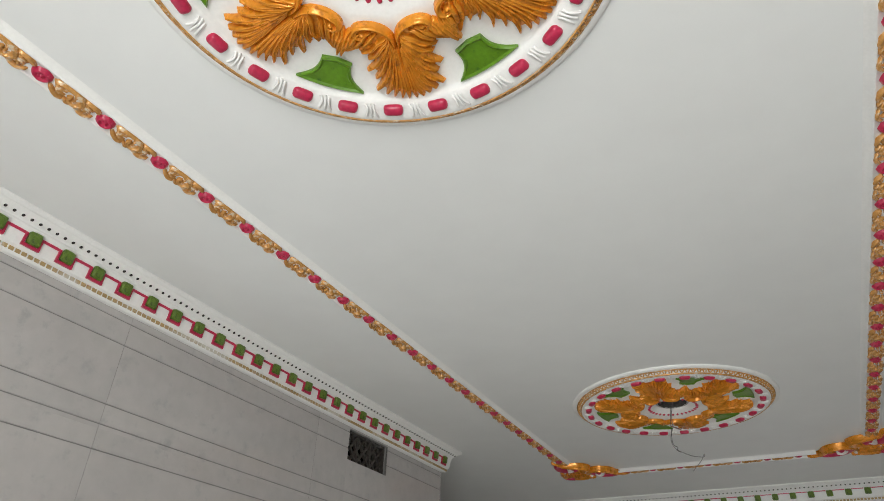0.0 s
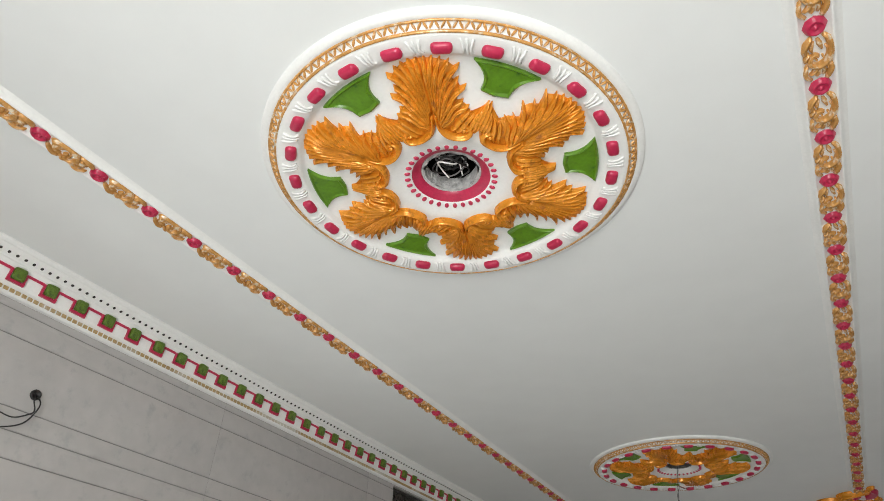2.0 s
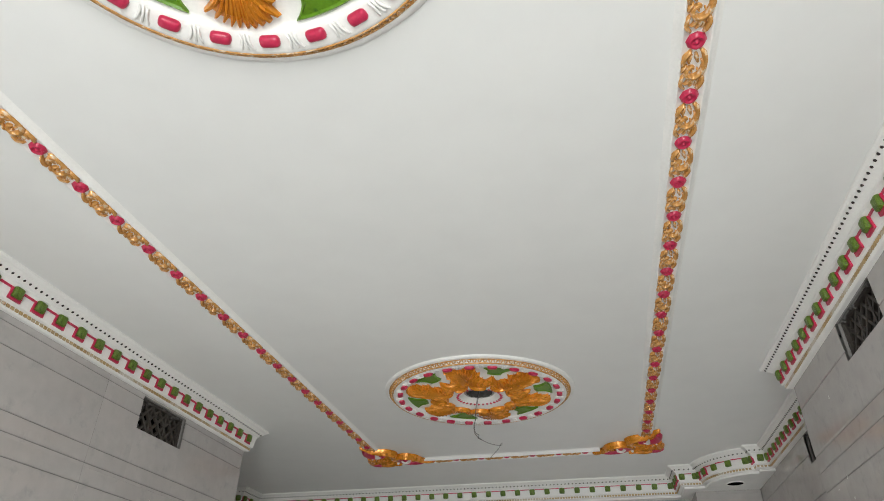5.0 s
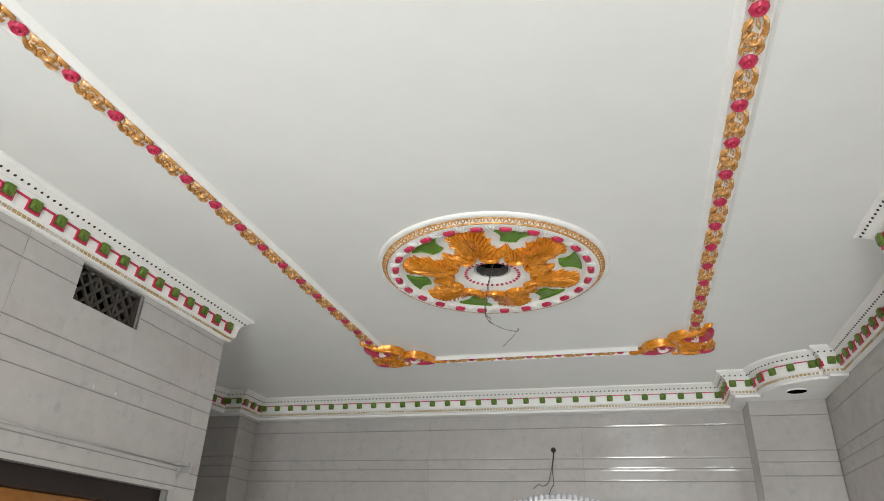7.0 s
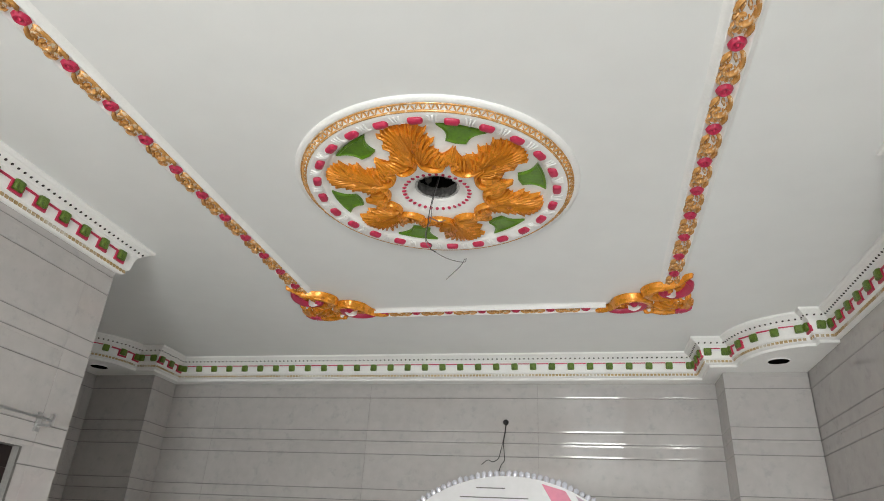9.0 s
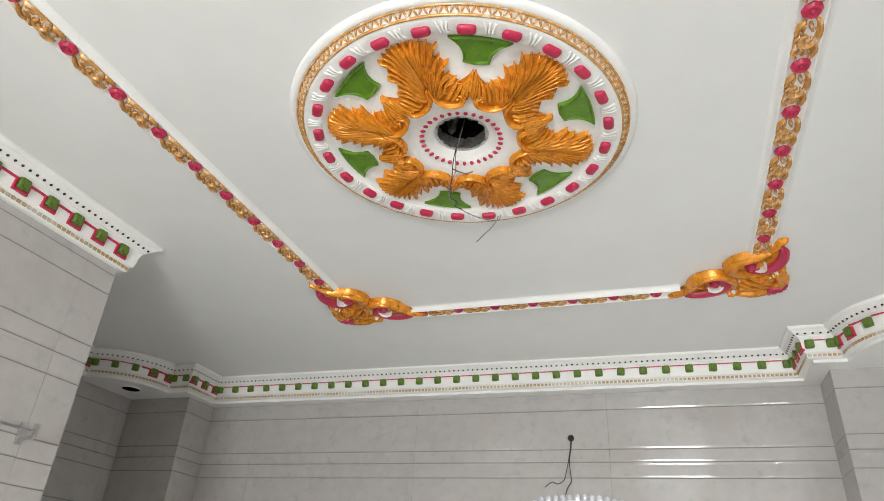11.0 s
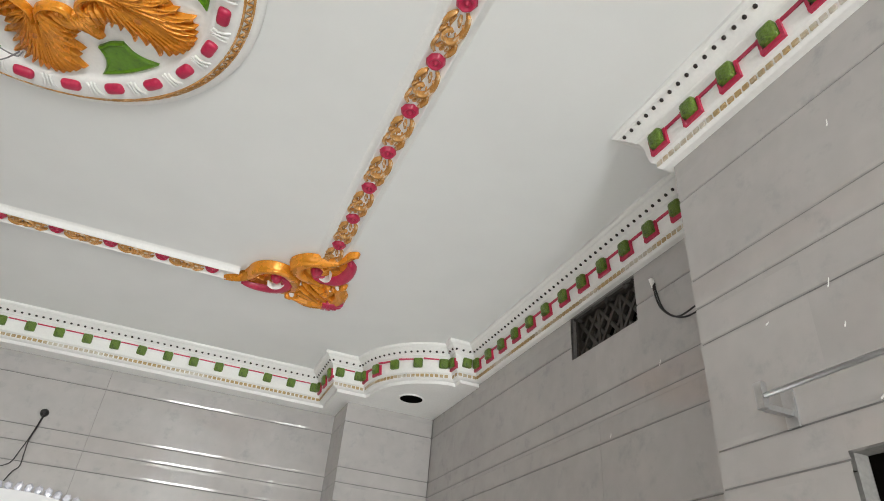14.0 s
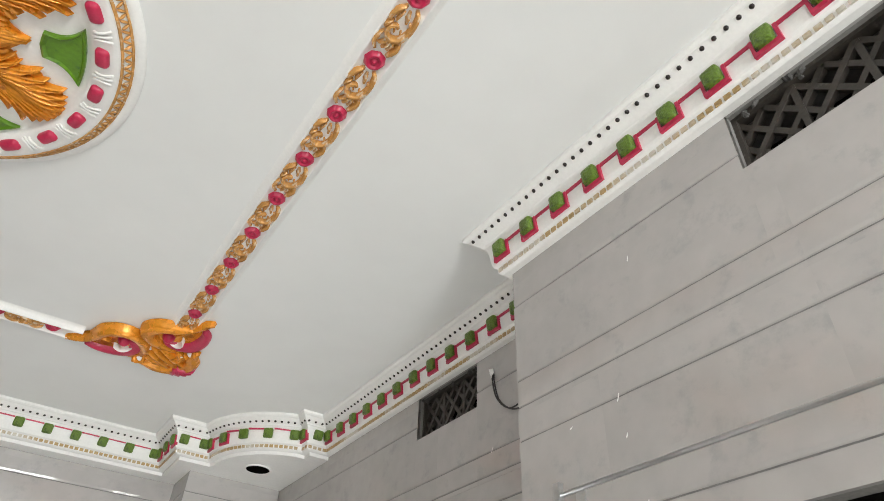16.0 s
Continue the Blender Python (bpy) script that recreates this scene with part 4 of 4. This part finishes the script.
# ---- curtain rods over the doors ----
def curtain_rod(x, face, y_end, y_far, z):
    """One rod on square steel brackets; y_end is the end seen, y_far the other."""
    m = Matrix.Translation((x, 0, z))
    d = 1 if y_far > y_end else -1
    ob = thing("curtain_rod", None, "single steel curtain rod on square brackets above the door", "curtain rod", "curtain rods", m=m)
    geo = Geo()
    geo.tube([(face * 0.062, y_end, 0.0), (face * 0.062, y_far, 0.0)], 0.0045, 12)
    part("rod", geo.mesh("rod", STEEL, True), ob)
    for yy in (y_end, y_far):
        geo = Geo()
        geo.box((min(face * 0.056, face * 0.068), yy - 0.008, -0.020), (max(face * 0.056, face * 0.068), yy + 0.008, 0.024))
        geo.box((min(0, face * 0.060), yy - 0.006, -0.022), (max(0, face * 0.060), yy + 0.006, -0.012))
        geo.box((min(0.0, face * 0.004), yy - 0.012, -0.040), (max(0.0, face * 0.004), yy + 0.012, 0.030))
        part("bracket", geo.mesh("bracket", STEEL), ob, "square steel bracket")
    return ob


curtain_rod(XL, 1, 4.29, 3.0, 2.20)
curtain_rod(XR, -1, 3.825, 2.6, 2.230)


# ---- doors ----
def door(name, x, face, y0, y1, top, label, wood):
    ob = thing(name, None, label, "door", kind="structure", m=Matrix.Translation((x, 0, 0)))
    b = -face
    def bx(nm, d0, d1, ya, yb, za, zb, mat, lab=""):
        geo = Geo()
        xs = sorted((b * d0, b * d1))
        geo.box((xs[0], ya, za), (xs[1], yb, zb))
        part(nm, geo.mesh(nm, mat), ob, lab)
    bx("frame_head", 0.04, 0.15, y0 + 0.001, y1 - 0.001, top - 0.075, top - 0.001, wood)
    bx("frame_post", 0.04, 0.15, y0 + 0.001, y0 + 0.07, 0.001, top - 0.076, wood)
    bx("frame_post", 0.04, 0.15, y1 - 0.07, y1 - 0.001, 0.001, top - 0.076, wood)
    return ob, bx


dl, bx = door("door_1", XL, 1, *DOOR_L[:2], DOOR_L[3], "dark mahogany door with varnished orange wood panels", MAHOGANY)
bx("stile", 0.085, 0.125, 4.07, 4.18, 0.01, 2.022, MAHOGANY)
bx("stile", 0.08, 0.128, 4.02, 4.068, 0.01, 2.022, MAHOGANY)
bx("panel", 0.10, 0.12, 3.322, 4.018, 0.01, 2.022, VARNISH, "varnished orange wood panel under plastic wrap")
# Frame coloured black to stand in for the darkness of the doorway.
dr, bx = door("door_2", XR, -1, *DOOR_R[:2], DOOR_R[3], "dark door frame of an open unlit doorway", SHADE_BLACK)


# ---- wire outlets in the walls ----
def wall_outlet(x, y, z, nx, ny, lines, label):
    """A short conduit mouth in the wall with loose wires; lines in (along, out, up)."""
    m = Matrix.Translation((x, y, z)) @ Matrix(((-ny, nx, 0, 0), (nx, ny, 0, 0), (0, 0, 1, 0), (0, 0, 0, 1)))
    geo = Geo()
    n = 16
    geo.grid([[(r * math.cos(b), d, r * math.sin(b)) for b in (2 * math.pi * k / n for k in range(n))] for r, d in ((0.018, 0.0005), (0.018, 0.006), (0.013, 0.007), (0.012, 0.002), (0.0, 0.0018))],
             closed_v=True)
    ob = thing("wire_outlet", geo.mesh("conduit_mouth", WIRE, True), label, "wire outlet", "wire outlets", m=m)
    for pts, mat in lines:
        geo = Geo()
        geo.tube(smooth_path(pts, 6), 0.0024, 6)
        part("wire", geo.mesh("wire", mat, True), ob, "loose wire")
    return ob


wall_outlet(0.0, YF, 2.617, 0, -1,
            [([(0.0, 0.004, -0.005), (-0.004, 0.02, -0.06), (-0.015, 0.02, -0.12), (-0.03, 0.018, -0.18), (-0.045, 0.016, -0.225), (-0.08, 0.015, -0.245), (-0.11, 0.015, -0.235), (-0.15, 0.015, -0.262)], WIRE),
             ([(0.004, 0.004, -0.005), (-0.002, 0.022, -0.07), (-0.012, 0.02, -0.13), (-0.008, 0.02, -0.19), (-0.006, 0.018, -0.235), (-0.024, 0.018, -0.26), (-0.04, 0.016, -0.30)], WIRE)],
            "dark conduit mouth with two thin wires on the end wall")
wall_outlet(XL, 1.252, 2.617, 1, 0,
            [([(0.0, 0.004, 0.0), (-0.01, 0.03, -0.03), (0.0, 0.035, -0.06), (-0.012, 0.03, -0.075), (-0.05, 0.02, -0.095), (-0.11, 0.02, -0.09)], WIRE),
             ([(0.004, 0.004, 0.0), (0.012, 0.03, -0.03), (0.006, 0.03, -0.065), (-0.01, 0.02, -0.10), (-0.05, 0.02, -0.125), (-0.11, 0.02, -0.145)], WIRE)],
            "dark conduit mouth with two bent wires on the tiled wall")
# wires from the recess vent to the wall's edge
loose_wire("vent_wires", [[(XR2 - 0.004, 4.365, 2.80), (XR2 - 0.015, 4.355, 2.77), (XR2 - 0.02, 4.33, 2.70), (XR2 - 0.025, 4.27, 2.645), (XR2 - 0.03, 4.20, 2.64), (XR2 - 0.03, 4.10, 2.66)],
                          [(XR2 - 0.004, 4.362, 2.80), (XR2 - 0.012, 4.35, 2.765), (XR2 - 0.018, 4.32, 2.69), (XR2 - 0.02, 4.26, 2.64), (XR2 - 0.022, 4.19, 2.63), (XR2 - 0.03, 4.10, 2.645)]],
           0.0026, "black twisted wires looping from a conduit beside the vent", [WIRE, WIRE])
g = Geo()
g.tube([(XR2 - 0.002, 4.368, 2.79), (XR2 - 0.012, 4.366, 2.815)], 0.007, 10)
thing("conduit_stub", g.mesh("conduit_stub", PLASTER, True), "short white conduit stub beside the vent", "conduit")


# ---- oval mirror with a cut glass edge and protective film ----
def oval(a, b, n=96):
    return [(a * math.cos(2 * math.pi * k / n), b * math.sin(2 * math.pi * k / n)) for k in range(n)]


def mirror(x, z, a, b):
    m = Matrix.Translation((x, YF - 0.001, z)) @ Matrix.Rotation(radians(90), 4, "X")
    geo = Geo()
    # The film's plain colours stand in for what the mirror reflects.
    geo.prism(oval(a - 0.025, b - 0.025), 0.0, 0.012)
    ob = thing("oval_mirror", geo.mesh("film", FILM), "oval mirror under film, white and pink put in for its reflection, with scalloped glass edge", "mirror", m=m)
    geo = Geo()
    n = 128
    rnd = random.Random(9)
    for k in range(n):
        t = 2 * math.pi * k / n
        px, py = a * math.cos(t), b * math.sin(t)
        ang = math.atan2(math.sin(t) * a, math.cos(t) * b)
        mm = Matrix.Translation((px * 0.985, py * 0.985, 0.004)) @ Matrix.Rotation(ang, 4, "Z")
        bump_cap(geo, mm @ Matrix.Rotation(rnd.uniform(-0.3, 0.3), 4, "Z"), 0.022 + rnd.uniform(-0.004, 0.004), 0.017, 0.008 + rnd.uniform(0, 0.006), 2, 6)
    part("scalloped_edge", geo.mesh("scalloped_edge", CUTGLASS), ob, "scalloped cut glass edge")
    for x0, x1, lean, mat, nm in ((0.20, 0.34, 0.10, FILM_PINK, "pink_band"), (0.40, 0.56, 0.14, FILM_MAUVE, "mauve_band")):
        geo = Geo()
        pts = []
        for xx, up in ((x0, 0.87), (x1, 0.87)):
            pts.append((xx, b * math.sqrt(max(0, 1 - (xx / a) ** 2)) * 0.93))
        geo.prism([(x0 + lean * 4, -0.1), (x1 + lean * 4 if x1 + lean * 4 < a * 0.9 else a * 0.93, -0.1), pts[1], pts[0]], 0.0125, 0.0145)
        part(nm, geo.mesh(nm, mat), ob, "printed band on the film")
    for x0, x1, zz in ((-0.30, 0.12, 0.49), (-0.36, 0.14, 0.455), (-0.20, -0.02, 0.545), (-0.38, 0.16, 0.43)):
        geo = Geo()
        geo.box((x0, zz, 0.0125), (x1, zz + 0.006, 0.0135))
        part("print_bar", geo.mesh("print_bar", GREY_WIRE), ob, "thin printed line")
    return ob


mirror(0.02, 1.67, 0.80, 0.645)


# ---- windows behind and beside the camera; those beside it are added for fill light ----
def window(name, m, w, h):
    ob = thing(name, None, "unseen white framed window with two lights", "window", kind="structure", m=m)
    for x0, x1, z0, z1 in ((0, 0.05, 0, h), (w - 0.05, w, 0, h), (0.05, w - 0.05, 0, 0.05), (0.05, w - 0.05, h - 0.05, h), (w / 2 - 0.025, w / 2 + 0.025, 0.05, h - 0.05)):
        geo = Geo()
        geo.box((x0, 0.0, z0), (x1, 0.04, z1))
        part("frame_bar", geo.mesh("frame_bar", PLASTER), ob)
    return ob


window("window_1", Matrix.Translation((1.3, YB - 0.005, 0.55)) @ Matrix.Rotation(math.pi, 4, "Z"), 1.2, 1.9)
window("fill_window_left", Matrix.Translation((XL - 0.01, FILL_WIN_L[0], FILL_WIN_L[2])) @ Matrix.Rotation(math.pi / 2, 4, "Z"), FILL_WIN_L[1] - FILL_WIN_L[0], FILL_WIN_L[3] - FILL_WIN_L[2])
window("fill_window_recess", Matrix.Translation((XR2 + 0.01, FILL_WIN_R2[1], FILL_WIN_R2[2])) @ Matrix.Rotation(-math.pi / 2, 4, "Z"), FILL_WIN_R2[1] - FILL_WIN_R2[0], FILL_WIN_R2[3] - FILL_WIN_R2[2])


# ---- splashes of white paint on the tiles ----
def paint_splash(wall_x, face, y, z, length, lean):
    geo = Geo()
    m = Matrix.Translation((wall_x, y, z)) @ Matrix(((0, 0, face, 0), (1, 0, 0, 0), (0, 1, 0, 0), (0, 0, 0, 1))) @ Matrix.Rotation(lean, 4, "Z")
    bump_cap(geo, Matrix(), 0.0013, length * 0.7, 0.0008, 2, 10)
    bump_cap(geo, Matrix.Translation((0.001, -length * 0.6, 0)), 0.0018, 0.0026, 0.001, 2, 10)
    thing("paint_splash", geo.mesh("paint_splash", PLASTER, True), "small dried splash of white paint on the tiles", "paint splash", "paint splashes", m=m)


for args in ((XR, -1, 3.701, 2.405, 0.012, 0.3), (XR, -1, 3.693, 2.325, 0.006, 0.2), (XR, -1, 3.834, 2.385, 0.005, 0.9), (XR, -1, 3.669, 2.197, 0.005, 0.6), (XR, -1, 3.62, 2.70, 0.010, 0.1),
             (XL, 1, 3.662, 2.427, 0.014, 0.1), (XL, 1, 3.787, 2.428, 0.009, -0.2), (XR2, -1, 4.38, 2.56, 0.012, 0.4), (XR2, -1, 4.62, 2.42, 0.008, 0.2)):
    paint_splash(*args)
